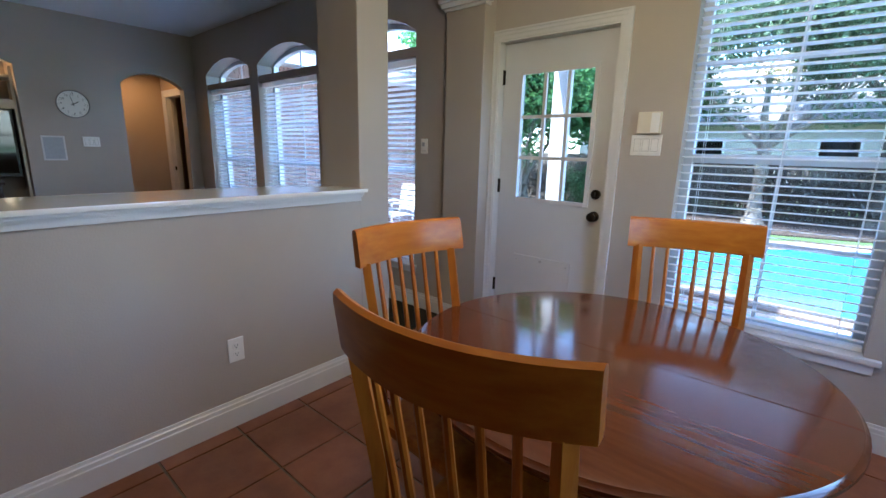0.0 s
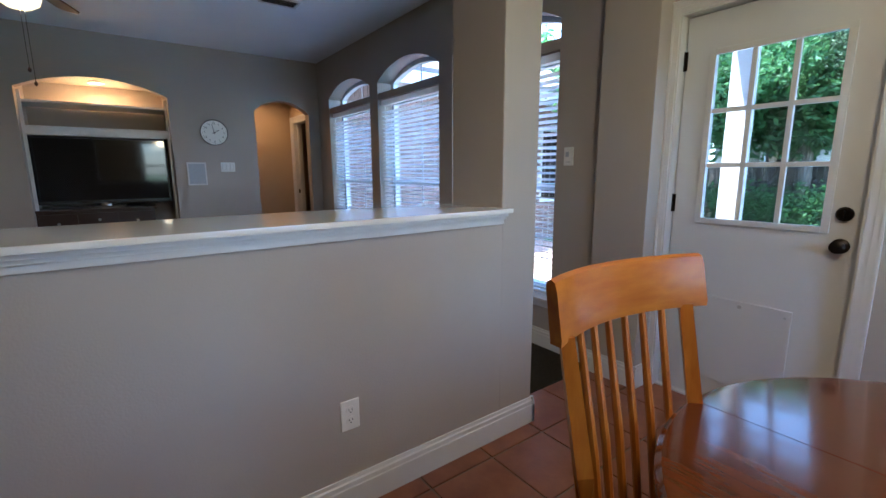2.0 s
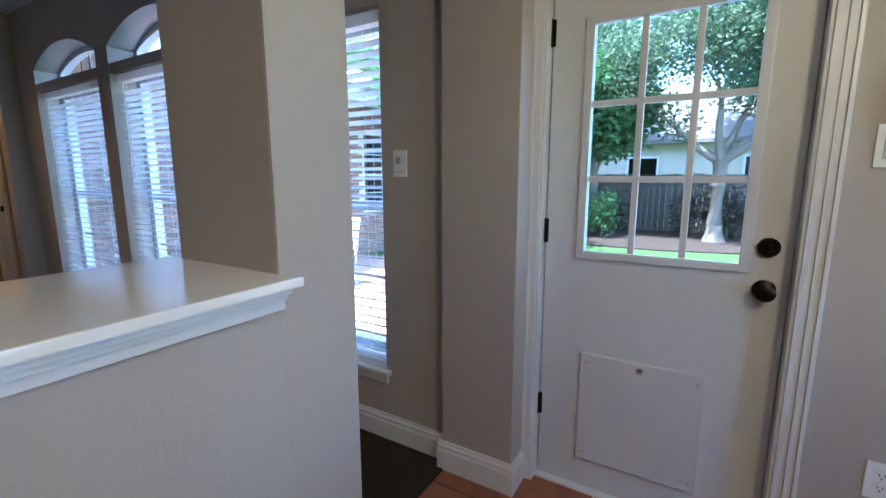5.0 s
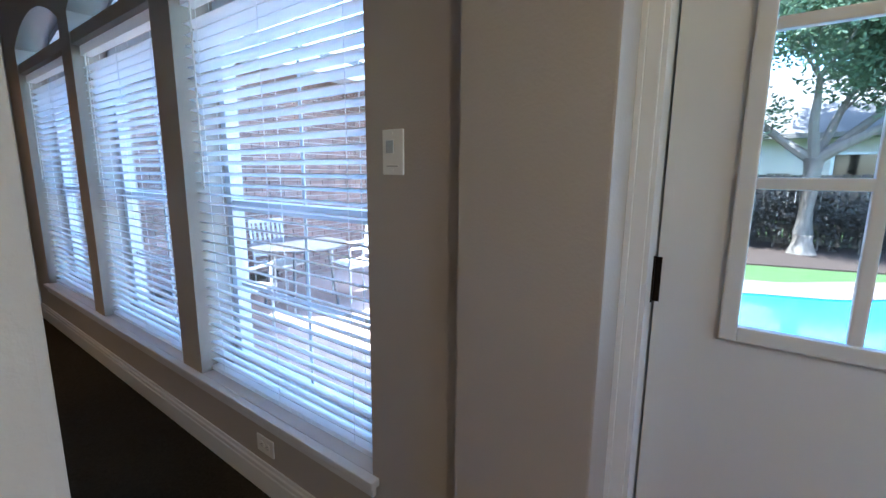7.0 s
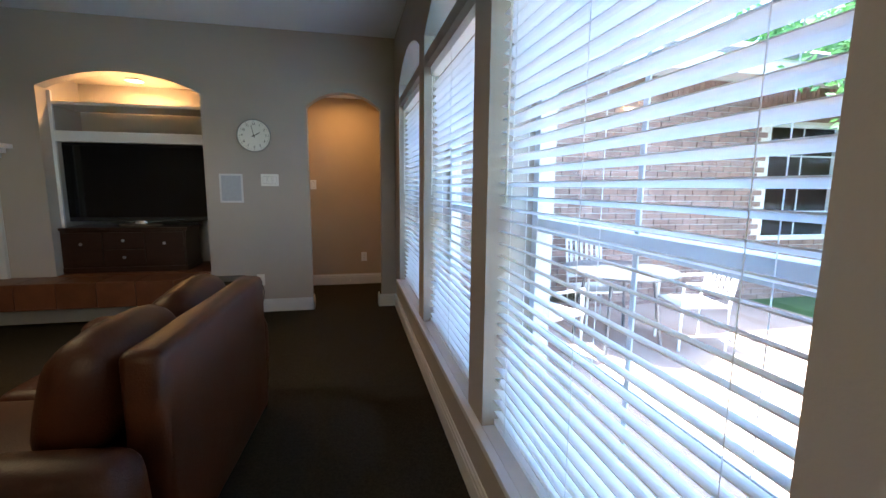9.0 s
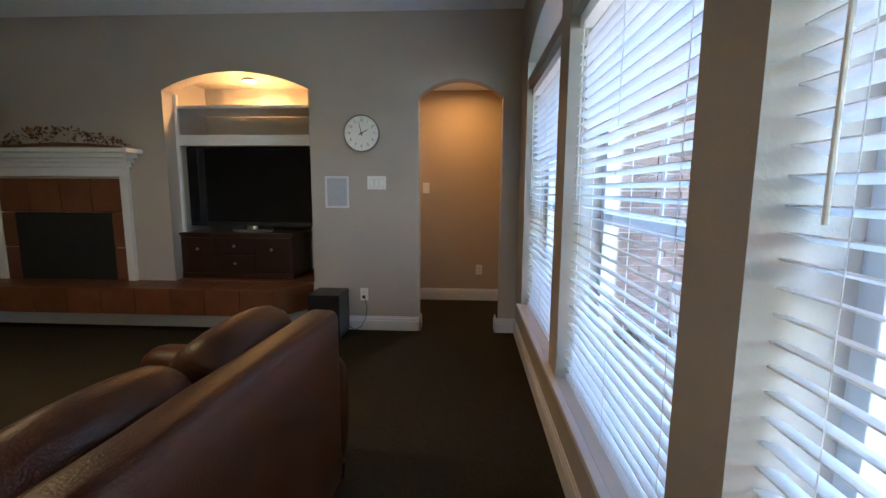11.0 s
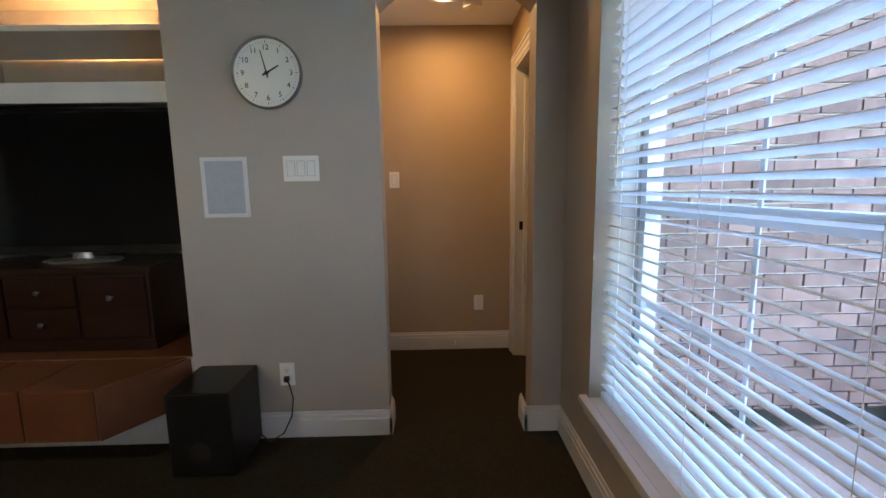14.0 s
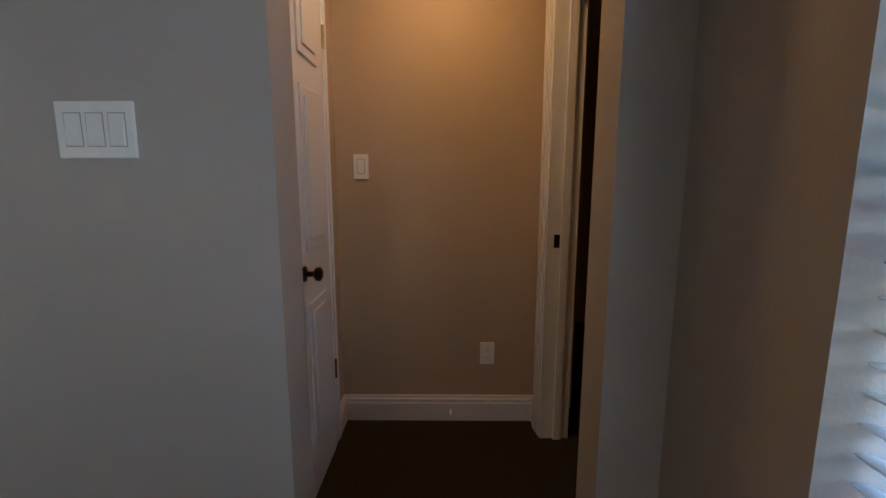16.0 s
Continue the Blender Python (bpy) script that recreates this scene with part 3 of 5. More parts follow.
for z in (0.335, 1.085, 1.83):
    bm = bmesh.new()
    tube(bm, [(-0.008, 0.006, z - 0.05), (-0.008, 0.006, z + 0.05)], 0.0065, 10)
    box(bm, -0.003, -0.0005, -0.012, 0.012, z - 0.048, z + 0.048)
    part("hinge", bm, BRONZE, door, "dark metal hinge")
# frame, stop and casing
bm = bmesh.new()
box(bm, XB - 0.004, 0.10, DOOR_Y1 + 0.003, DOOR_Y1 + 0.025, 0, DOOR_H + 0.02)
box(bm, XB - 0.004, 0.10, DOOR_Y0 - 0.025, DOOR_Y0 - 0.003, 0, DOOR_H + 0.02)
box(bm, XB - 0.004, 0.10, DOOR_Y0 - 0.003, DOOR_Y1 + 0.003, DOOR_H - 0.002, DOOR_H + 0.02)
box(bm, -0.03, 0.14, DOOR_Y0 - 0.003, DOOR_Y1 + 0.003, -0.02, 0.010, 0.003)
box(bm, 0.046, 0.098, DOOR_Y1 - 0.014, DOOR_Y1 + 0.004, 0.012, DOOR_H)
box(bm, 0.046, 0.098, DOOR_Y0 - 0.004, DOOR_Y0 + 0.014, 0.012, DOOR_H)
box(bm, 0.046, 0.098, DOOR_Y0 + 0.014, DOOR_Y1 - 0.014, DOOR_H - 0.014, DOOR_H)
structure("door_frame", bm, TRIM, "white painted door frame with threshold", "door frame")


def casing(name, axis, a, out, u0, u1, top, w=0.075, label="white moulded door casing"):
    """Moulded casing round an opening on a wall face."""
    bm = bmesh.new()
    for o0, o1, d in ((0.0, w * 0.45, 0.010), (w * 0.45, w * 0.80, 0.015), (w * 0.80, w, 0.021)):
        for b0, b1, c0, c1 in ((u0 - o1, u0 - o0, 0, top + o1), (u1 + o0, u1 + o1, 0, top + o1), (u0 - o0, u1 + o0, top + o0, top + o1)):
            d0, d1 = sorted((a, a + out * d))
            if axis == "x":
                box(bm, d0, d1, b0, b1, c0, c1, 0.002)
            else:
                box(bm, b0, b1, d0, d1, c0, c1, 0.002)
    return structure(name, bm, TRIM, label, "door casing")


casing("trim_casing", "x", XB, -1, DOOR_Y0 - 0.012, DOOR_Y1 + 0.012, DOOR_H + 0.008, w=0.062)

# ---- hall doors ----
casing("trim_casing", "x", HALL_R, -1, HD[0], HD[1], 2.04)
bm = bmesh.new()
box(bm, HALL_R - 0.003, -0.057, HD[1] - 0.018, HD[1] + 0.002, 0, 2.04)
box(bm, HALL_R - 0.003, -0.057, HD[0] - 0.002, HD[0] + 0.018, 0, 2.04)
box(bm, HALL_R - 0.003, -0.057, HD[0] + 0.018, HD[1] - 0.018, 2.022, 2.04)
box(bm, -0.13, -0.095, HD[1] - 0.030, HD[1] - 0.018, 0, 2.022)
jamb = structure("door_frame", bm, TRIM, "white painted door frame of the dark room", "door frame")
bm = bmesh.new()
box(bm, -0.16, -0.135, HD[1] - 0.0205, HD[1] - 0.018, 0.93, 0.99)
part("strike_plate", bm, BRONZE, jamb, "dark metal strike plate")

closet = thing("door_2", "white six-panel closet door with a brass knob", "door", kind="structure", at=(HALL_L, 5.0, 0))
bm = bmesh.new()
box(bm, 0.0, 0.022, 0.0, 0.69, 0.012, 2.02, 0.003)
part("slab", bm, DOOR, closet)
for y0, y1 in ((0.09, 0.315), (0.375, 0.60)):
    for z0, z1 in ((0.22, 0.78), (0.98, 1.56), (1.66, 1.92)):
        bm = bmesh.new()
        box(bm, 0.020, 0.030, y0, y1, z0, z1, 0.006)
        box(bm, 0.028, 0.036, y0 + 0.035, y1 - 0.035, z0 + 0.035, z1 - 0.035, 0.006)
        part("panel", bm, DOOR, closet)
bm = bmesh.new()
tube(bm, [(0.02, 0.345, 0.90), (0.028, 0.345, 0.90), (0.032, 0.345, 0.90), (0.055, 0.345, 0.90), (0.066, 0.345, 0.90), (0.080, 0.345, 0.90), (0.088, 0.345, 0.90)], [0.028, 0.028, 0.010, 0.010, 0.024, 0.026, 0.014], 18)
part("door_knob", bm, BRONZE, closet, "dark bronze knob", True)
for z in (0.39, 1.80):
    bm = bmesh.new()
    tube(bm, [(0.028, 0.694, z - 0.045), (0.028, 0.694, z + 0.045)], 0.006, 8)
    part("hinge", bm, BRASS, closet, "brass hinge")
casing("trim_casing", "x", HALL_L, 1, 4.995, 5.70, 2.03)

# ---- plates on the walls ----


def plate(name, label, category, place, rz, gangs=1, kind="switch", mat=None, w1=0.072):
    """A wall plate; its face looks along -y before it is turned."""
    w = w1 + 0.046 * (gangs - 1)
    t = thing(name, label, category, at=place, rz=rz)
    bm = bmesh.new()
    box(bm, -w / 2, w / 2, -0.0065, 0, -0.058, 0.058, 0.003)
    part("plate", bm, mat or PLASTIC, t)
    for g in range(gangs):
        x = (g - (gangs - 1) / 2) * 0.046
        if kind == "switch":
            bm = bmesh.new()
            box(bm, x - 0.0165, x + 0.0165, -0.009, -0.006, -0.033, 0.033, 0.002)
            r = part("rocker", bm, mat or PLASTIC, t)
            # grey box round the rocker, the gap's shadow as a colour
            bm = bmesh.new()
            box(bm, x - 0.0185, x + 0.0185, -0.0072, -0.0062, -0.035, 0.035)
            part("seam", bm, SEAM, r, "grey strip in place of a shadow gap")
            bm = bmesh.new()
            box(bm, x - 0.015, x + 0.015, -0.0115, -0.0085, -0.031, 0.0, 0.0015)
            part("paddle", bm, PLASTIC, r)
        elif kind == "dimmer":
            for n_, x0, x1, z0, z1, m_, lb in (("push_pad", -0.022, 0.004, -0.002, 0.030, GRILLE, "grey push pad"), ("slot_line", -0.020, 0.020, -0.037, -0.034, SEAM, "thin grey line")):
                bm = bmesh.new()
                box(bm, x0, x1, -0.0085, -0.006, z0, z1, 0.001)
                part(n_, bm, m_, t, lb)
        else:
            for z in (0.020, -0.020):
                bm = bmesh.new()
                tube(bm, [(x, -0.0085, z), (x, -0.006, z)], 0.0165, 16)
                so = part("socket", bm, mat or PLASTIC, t)
                bm = bmesh.new()
                for dx in (-0.006, 0.006):
                    box(bm, x + dx - 0.001, x + dx + 0.001, -0.0095, -0.0075, z - 0.001, z + 0.007)
                tube(bm, [(x, -0.0095, z - 0.008), (x, -0.0075, z - 0.008)], 0.0025, 8)
                part("slots", bm, INK, so, "dark slots")
        for z in (0.0,) if kind == "outlet" else (0.047, -0.047):
            bm = bmesh.new()
            tube(bm, [(x, -0.0078, z), (x, -0.006, z)], 0.003, 8)
            part("screw", bm, PLASTIC, t)
    return t


plate("light_switch", "white triple rocker switch plate on the clock wall", "light switch", (-1.372, Y1, 1.332), 0, 3)
plate("light_switch", "white single switch plate on the hall's back wall", "light switch", (-1.048, Y2, 1.295), 0, 1)
plate("light_switch", "white quadruple rocker switch plate beside the back door", "light switch", (XB, -1.19, 1.38), -90, 3)
plate("light_switch", "white dimmer switch plate beside the tall window", "light switch", (XW, 0.44, 1.355), -90, 1, "dimmer")
plate("outlet", "white wall outlet with a plugged black cable", "outlet", (-1.50, Y1, 0.335), 0, 1, "outlet")
plate("outlet", "white wall outlet on the hall's back wall", "outlet", (-0.435, Y2, 0.362), 0, 1, "outlet")
plate("outlet", "white wall outlet on the half wall", "outlet", (-1.905, 0.0, 0.385), 0, 1, "outlet")
plate("outlet", "white wall outlet below the switch plate", "outlet", (XB, -1.235, 0.41), -90, 1, "outlet")
o = plate("outlet", "white wall outlet laid flat above the baseboard", "outlet", (XW, 1.16, 0.215), -90, 1, "outlet")
o.matrix_world = pose(XW, 1.16, 0.215, 0, 0, -90) @ pose(0, 0, 0, 0, 90, 0)
box_t = thing("thermostat", "ivory thermostat box above the switch plate", "thermostat", at=(XB, -1.20, 1.50), rz=-90)
bm = bmesh.new()
box(bm, -0.060, 0.060, -0.036, 0, -0.058, 0.058, 0.006)
part("case", bm, IVORY, box_t)
bm = bmesh.new()
box(bm, 0.012, 0.056, -0.0385, -0.034, -0.052, 0.052, 0.002)
part("cover", bm, PLASTIC, box_t, "paler cover")
stop = thing("door_stop", "small white spring door stop on the baseboard", "door stop", at=(-0.62, Y2 - 0.016, 0.06))
bm = bmesh.new()
tube(bm, [(0, 0, 0), (0, -0.05, 0), (0, -0.055, 0)], [0.005, 0.005, 0.008], 8)
part("spring", bm, PLASTIC, stop)
# in-wall speaker
spk = thing("wall_speaker", "white framed in-wall loudspeaker with grey grille", "loudspeaker", at=(-1.725, Y1, 1.25))
bm = bmesh.new()
for x0, x1, z0, z1 in ((-0.105, -0.088, -0.138, 0.138), (0.088, 0.105, -0.138, 0.138), (-0.088, 0.088, -0.138, -0.121), (-0.088, 0.088, 0.121, 0.138)):
    box(bm, x0, x1, -0.010, 0, z0, z1, 0.002)
part("frame", bm, TRIM, spk)
bm = bmesh.new()
box(bm, -0.088, 0.088, -0.007, 0, -0.121, 0.121, 0.002)
part("grille", bm, GRILLE, spk, "grey cloth grille")

# ---- clock ----
clock = thing("wall_clock", "round white wall clock with a grey metal rim", "clock", at=(-1.495, Y1, 1.752))
bm = bmesh.new()
ring = [(0.146, 0), (0.155, -0.004), (0.156, -0.026), (0.153, -0.032), (0.149, -0.030), (0.146, -0.018)]
K = 48
vv = [[bm.verts.new((r * math.cos(2 * math.pi * k / K), y, r * math.sin(2 * math.pi * k / K))) for k in range(K)] for r, y in ring]
for a in range(len(ring)):
    b = (a + 1) % len(ring)
    for k in range(K):
        bm.faces.new((vv[a][k], vv[a][(k + 1) % K], vv[b][(k + 1) % K], vv[b][k]))
part("rim", bm, CLOCK_RIM, clock, "grey metal rim", True)
bm = bmesh.new()
tube(bm, [(0, -0.016, 0), (0, -0.001, 0)], 0.1475, 48)
face = part("clock_face", bm, CLOCKFACE, clock, "white dial")
for i in range(60):
    if i % 5:
        continue
    h = i // 5 or 12
    a = radians(90 - 30 * (h % 12))
    cu = bpy.data.curves.new("numeral", "FONT")
    cu.body, cu.size, cu.align_x, cu.align_y, cu.extrude = str(h), 0.032, "CENTER", "CENTER", 0.0006
    cu.materials.append(INK)
    ob = new("numeral", cu)
    ob.parent = face
    ob.matrix_basis = pose(0.108 * math.cos(a), -0.0172, 0.108 * math.sin(a), 90, 0, 0)
bm = bmesh.new()
for i in range(60):
    a = radians(6 * i)
    m = Matrix.Rotation(a, 4, "Y")
    bx = bmesh.new()
    w, l = (0.0016, 0.009) if i % 5 == 0 else (0.0008, 0.005)
    for sx, sz in ((-w, 0.127), (w, 0.127), (w, 0.127 + l), (-w, 0.127 + l)):
        bx.verts.new(m @ Vector((sx, -0.0168, sz)))
    bx.faces.new(bx.verts[:])
    tmp = bpy.data.meshes.new("t")
    bx.to_mesh(tmp)
    bx.free()
    bm.from_mesh(tmp)
part("minute_track", bm, INK, face)


def clock_hand(name, degrees, length, width, y):
    bm = bmesh.new()
    extrude_poly(bm, [(-width, -0.022), (width, -0.022), (width * 0.6, length), (-width * 0.6, length)], y, y - 0.001, "y")
    p = part(name, bm, INK, clock, "black pointer")
    p.matrix_basis = Matrix.Rotation(radians(degrees), 4, "Y")


clock_hand("hour_pointer", 61, 0.062, 0.0045, -0.020)
clock_hand("minute_pointer", -13, 0.098, 0.0032, -0.022)
bm = bmesh.new()
tube(bm, [(0, -0.025, 0), (0, -0.016, 0)], 0.008, 12)
part("hub", bm, INK, clock)

# ---- dining table ----
TX, TY = -1.50, -1.555
table = thing("dining_table", "round cherry-stained pedestal table with a centre seam", "table", at=(TX, TY, 0))
R = 0.578
for s in (-1, 1):
    bm = bmesh.new()
    prof = [(R - 0.030, 0.716), (R - 0.006, 0.722), (R, 0.732), (R - 0.001, 0.740), (R - 0.008, 0.744), (R - 0.012, 0.7495), (R - 0.028, 0.752)]
    rings = []
    for r, z in prof:
        a0 = math.asin(0.0014 / r)
        rings.append([bm.verts.new((s * r * math.sin(a0 + (math.pi - 2 * a0) * k / 48), r * math.cos(a0 + (math.pi - 2 * a0) * k / 48), z)) for k in range(49)])
    for a, b in zip(rings, rings[1:]):
        for k in range(48):
            bm.faces.new((a[k], a[k + 1], b[k + 1], b[k]))
    bm.faces.new(rings[0]), bm.faces.new(list(reversed(rings[-1])))
    bm.faces.new([r[0] for r in rings] + [r[48] for r in reversed(rings)])
    part("tabletop", bm, CHERRY, table, "glossy cherry-stained half of the top", True)
bm = bmesh.new()
lathe(bm, [(R - 0.10, 0.640), (R - 0.10, 0.716), (R - 0.125, 0.716), (R - 0.125, 0.640)], sides=48)
part("apron", bm, CHERRY, table)
bm = bmesh.new()
lathe(bm, [(0.10, 0.10), (0.115, 0.16), (0.085, 0.22), (0.055, 0.30), (0.075, 0.42), (0.095, 0.50), (0.06, 0.60), (0.15, 0.645), (0.16, 0.71)], sides=28)
part("pedestal", bm, CHERRY, table, smooth=True)
for k in range(4):
    bm = bmesh.new()
    a = radians(45 + 90 * k)
    pts = [(0.06 + d, z) for d, z in ((0, 0.19), (0.12, 0.15), (0.24, 0.075), (0.31, 0.035))]
    tube(bm, [(d * math.cos(a), d * math.sin(a), z) for d, z in pts], [0.05, 0.042, 0.034, 0.034], 10)
    part("foot", bm, CHERRY, table, smooth=True)

# ---- dining chairs ----
# built facing +y: the back stands at y = 0
chair = thing("dining_chair", "honey oak spindle-back dining chair tucked under the table", "chair", group="dining chairs")


def curved(u, depth, half):
    return -depth * (1 - (u / half) ** 2)


HALF = 0.243
bm = bmesh.new()
rows_ = []
N = 20
for i in range(N + 1):
    u = -HALF + 2 * HALF * i / N
    y = curved(u, 0.058, HALF)
    dip = 0.004 * (u / HALF) ** 2
    sec = [(-0.012, 0.937), (0.014, 0.937), (0.016, 0.950), (0.010, 1.030), (0.006, 1.046), (-0.004, 1.051), (-0.014, 1.045), (-0.016, 1.030)]
    rows_.append([bm.verts.new((u, y - 0.012 + d + (0.99 - z) * 0.12, z + dip)) for d, z in sec])
for a, b in zip(rows_, rows_[1:]):
    for k in range(8):
        bm.faces.new((a[k], a[(k + 1) % 8], b[(k + 1) % 8], b[k]))
bm.faces.new(list(reversed(rows_[0]))), bm.faces.new(rows_[-1])
part("crest_rail", bm, OAK_X, chair, "curved oak crest rail", True)
for s in (-1, 1):
    bm = bmesh.new()
    x = s * 0.200
    y0 = curved(x, 0.058, HALF) - 0.004
    tube(bm, [(x * 0.92, y0 + 0.050, 0.0), (x * 0.93, y0 + 0.085, 0.44), (x * 0.97, y0 + 0.055, 0.70), (x, y0 + 0.004, 0.945)], [0.021, 0.024, 0.022, 0.019], 4)
    part("back_post", bm, OAK, chair)
    bm = bmesh.new()
    tube(bm, [(s * 0.20, 0.455, 0.0), (s * 0.195, 0.445, 0.42)], [0.017, 0.022], 10)
    part("front_leg", bm, OAK, chair, smooth=True)
    bm = bmesh.new()
    tube(bm, [(s * 0.197, 0.08, 0.20), (s * 0.197, 0.45, 0.20)], 0.011, 8)
    part("stretcher", bm, OAK, chair, smooth=True)
for i in range(6):
    u = -0.138 + 0.276 * i / 5
    y0 = curved(u, 0.058, HALF) - 0.004
    bm = bmesh.new()
    tube(bm, [(u * 0.90, y0 + 0.085, 0.455), (u * 0.95, y0 + 0.050, 0.70), (u, y0 + 0.004, 0.942)], [0.0085, 0.0095, 0.0075], 8)
    part("spindle", bm, OAK, chair, smooth=True)
bm = bmesh.new()
box(bm, -0.225, 0.225, 0.025, 0.47, 0.425, 0.460, 0.012)
part("seat", bm, OAK, chair)
bm = bmesh.new()
tube(bm, [(-0.197, 0.445, 0.28), (0.197, 0.445, 0.28)], 0.011, 8)
part("stretcher", bm, OAK, chair, smooth=True)
CHAIR_Z = Matrix.Diagonal((0.95, 1.0, 1.022, 1.0))
chair.matrix_world = pose(-1.680, -0.950, 0, 0, 0, 175) @ CHAIR_Z
copy_thing(chair, pose(-2.240, -1.568, 0, 0, 0, -84))
copy_thing(chair, pose(-0.845, -1.630, 0, 0, 0, 107))

# ---- chandelier over the table ----
ch = thing("chandelier", "bronze chandelier with five small lit shades", "chandelier", at=(TX, TY, 0))
bm = bmesh.new()
lathe(bm, [(0.004, 1.86), (0.02, 1.88), (0.03, 1.93), (0.014, 1.98), (0.012, 2.20), (0.006, 2.22), (0.006, CH - 0.04), (0.06, CH - 0.03), (0.06, CH)], sides=14)
part("stem", bm, BRONZE, ch, smooth=True)
for k in range(5):
    a = radians(72 * k + 20)
    bm = bmesh.new()
    tube(bm, [(d * math.cos(a), d * math.sin(a), z) for d, z in ((0.01, 1.94), (0.10, 1.89), (0.19, 1.91), (0.22, 1.98))], 0.007, 8)
    arm = part("arm", bm, BRONZE, ch, smooth=True)
    bm = bmesh.new()
    lathe(bm, [(0.022, 1.985), (0.032, 2.02), (0.050, 2.08), (0.046, 2.08), (0.020, 1.99)], 0.22 * math.cos(a), 0.22 * math.sin(a), 14)
    part("shade", bm, LIT_GLASS, arm, "lit amber glass shade", True)

# ---- ceiling fan, vent, downlights ----
fan = thing("ceiling_fan", "ceiling fan with dark blades and a lit lamp", "ceiling fan", at=(-2.88, 2.47, 0))
bm = bmesh.new()
lathe(bm, [(0.03, 2.36), (0.09, 2.39), (0.12, 2.43), (0.12, 2.50), (0.08, 2.53), (0.018, 2.55), (0.018, CH - 0.06), (0.07, CH - 0.04), (0.075, CH)], sides=24)
part("motor", bm, BRONZE, fan, smooth=True)
bm = bmesh.new()
lathe(bm, [(0.01, 2.262), (0.06, 2.268), (0.10, 2.295), (0.115, 2.34), (0.10, 2.385)], sides=24)
part("lamp_bowl", bm, LIT_GLASS, fan, "lit amber glass bowl", True)
for k in range(5):
    a = radians(72 * k + 70)
    bm = bmesh.new()
    extrude_poly(bm, [(0.15, -0.05), (0.45, -0.066), (0.62, -0.068), (0.66, -0.045), (0.66, 0.045), (0.62, 0.068), (0.45, 0.066), (0.15, 0.05)], 2.452, 2.460, "z")
    bl = part("blade", bm, DARKWOOD, fan, "dark wooden blade")
    bl.matrix_basis = Matrix.Rotation(a, 4, "Z") @ Matrix.Translation((0, 0, 2.455)) @ Matrix.Rotation(radians(11), 4, "X") @ Matrix.Translation((0, 0, -2.455))
    bm = bmesh.new()
    box(bm, 0.09, 0.20, -0.018, 0.018, 2.438, 2.447, 0.003)
    ir = part("blade_iron", bm, BRONZE, fan)
    ir.matrix_basis = Matrix.Rotation(a, 4, "Z")
for dx, z in ((0.025, 1.835), (0.005, 1.915)):
    bm = bmesh.new()
    tube(bm, [(dx, -0.03, z), (dx, -0.03, 2.38)], 0.0016, 5)
    pc = part("pull_chain", bm, BRONZE, fan)
    bm = bmesh.new()
    lathe(bm, [(0.002, z - 0.03), (0.009, z - 0.022), (0.010, z - 0.010), (0.003, z + 0.002)], dx, -0.03, 10)
    part("pull_knob", bm, DARKWOOD, pc, smooth=True)

vent = thing("ceiling_vent", "grey slotted ceiling air vent", "air vent", at=(-1.20, 2.78, CH))
bm = bmesh.new()
for x0, x1, y0, y1 in ((-0.16, 0.16, -0.09, -0.07), (-0.16, 0.16, 0.07, 0.09), (-0.16, -0.14, -0.07, 0.07), (0.14, 0.16, -0.07, 0.07)):
    box(bm, x0, x1, y0, y1, -0.012, 0, 0.002)
part("frame", bm, TRIM, vent)
bm = bmesh.new()
box(bm, -0.14, 0.14, -0.07, 0.07, -0.003, -0.0005)
part("backing", bm, BLACK, vent)
for k in range(6):
    bm = bmesh.new()
    y = -0.058 + k * 0.023
    extrude_poly(bm, [(y, -0.010), (y + 0.002, -0.010), (y + 0.014, -0.003), (y + 0.012, -0.003)], -0.14, 0.14, "x")
    part("slat", bm, SILVER, vent)


def downlight(name, x, y, z, label):
    d = thing(name, label, "downlight", at=(x, y, z))
    bm = bmesh.new()
    lathe(bm, [(0.058, -0.002), (0.078, -0.008), (0.080, 0.0), (0.058, 0.0)], sides=28)
    part("rim", bm, TRIM, d, smooth=True)
    bm = bmesh.new()
    lathe(bm, [(0.056, -0.0035), (0.056, -0.001)], sides=28)
    part("lens", bm, LIT_CAN, d, "lit warm lens")


downlight("downlight", -0.68, 5.47, HALL_CH, "lit round recessed ceiling light in the hall")
downlight("downlight", -2.60, 5.06, 2.262, "lit round recessed light at the top of the niche")
sm = thing("smoke_detector", "round white smoke detector on the hall ceiling", "smoke detector", at=(-0.50, 5.58, HALL_CH))
bm = bmesh.new()
lathe(bm, [(0.040, -0.034), (0.058, -0.028), (0.062, -0.010), (0.062, 0.0)], sides=24)
part("case", bm, PLASTIC, sm, smooth=True)

# ---- the niche ----
NX0, NX1, NB = -3.26, -1.955, 5.42
bm = bmesh.new()
box(bm, NX0 - 0.05, NX0, Y1B, NB, 0.43, 2.35)
box(bm, NX1, NX1 + 0.05, Y1B, NB, 0.43, 2.35)
box(bm, NX0 - 0.05, NX1 + 0.05, NB, NB + 0.06, 0.43, 2.35)
structure("wall_niche", bm, PAINT, "painted walls of the television niche")
bm = bmesh.new()
box(bm, NX0 - 0.05, NX1 + 0.05, Y1B, NB + 0.06, 2.275, 2.36)
structure("ceiling_niche", bm, PAINT, "low ceiling of the niche", "ceiling")
unit = thing("niche_shelving", "white built-in shelves at the top of the niche", "shelf", at=(0, 0, 0))
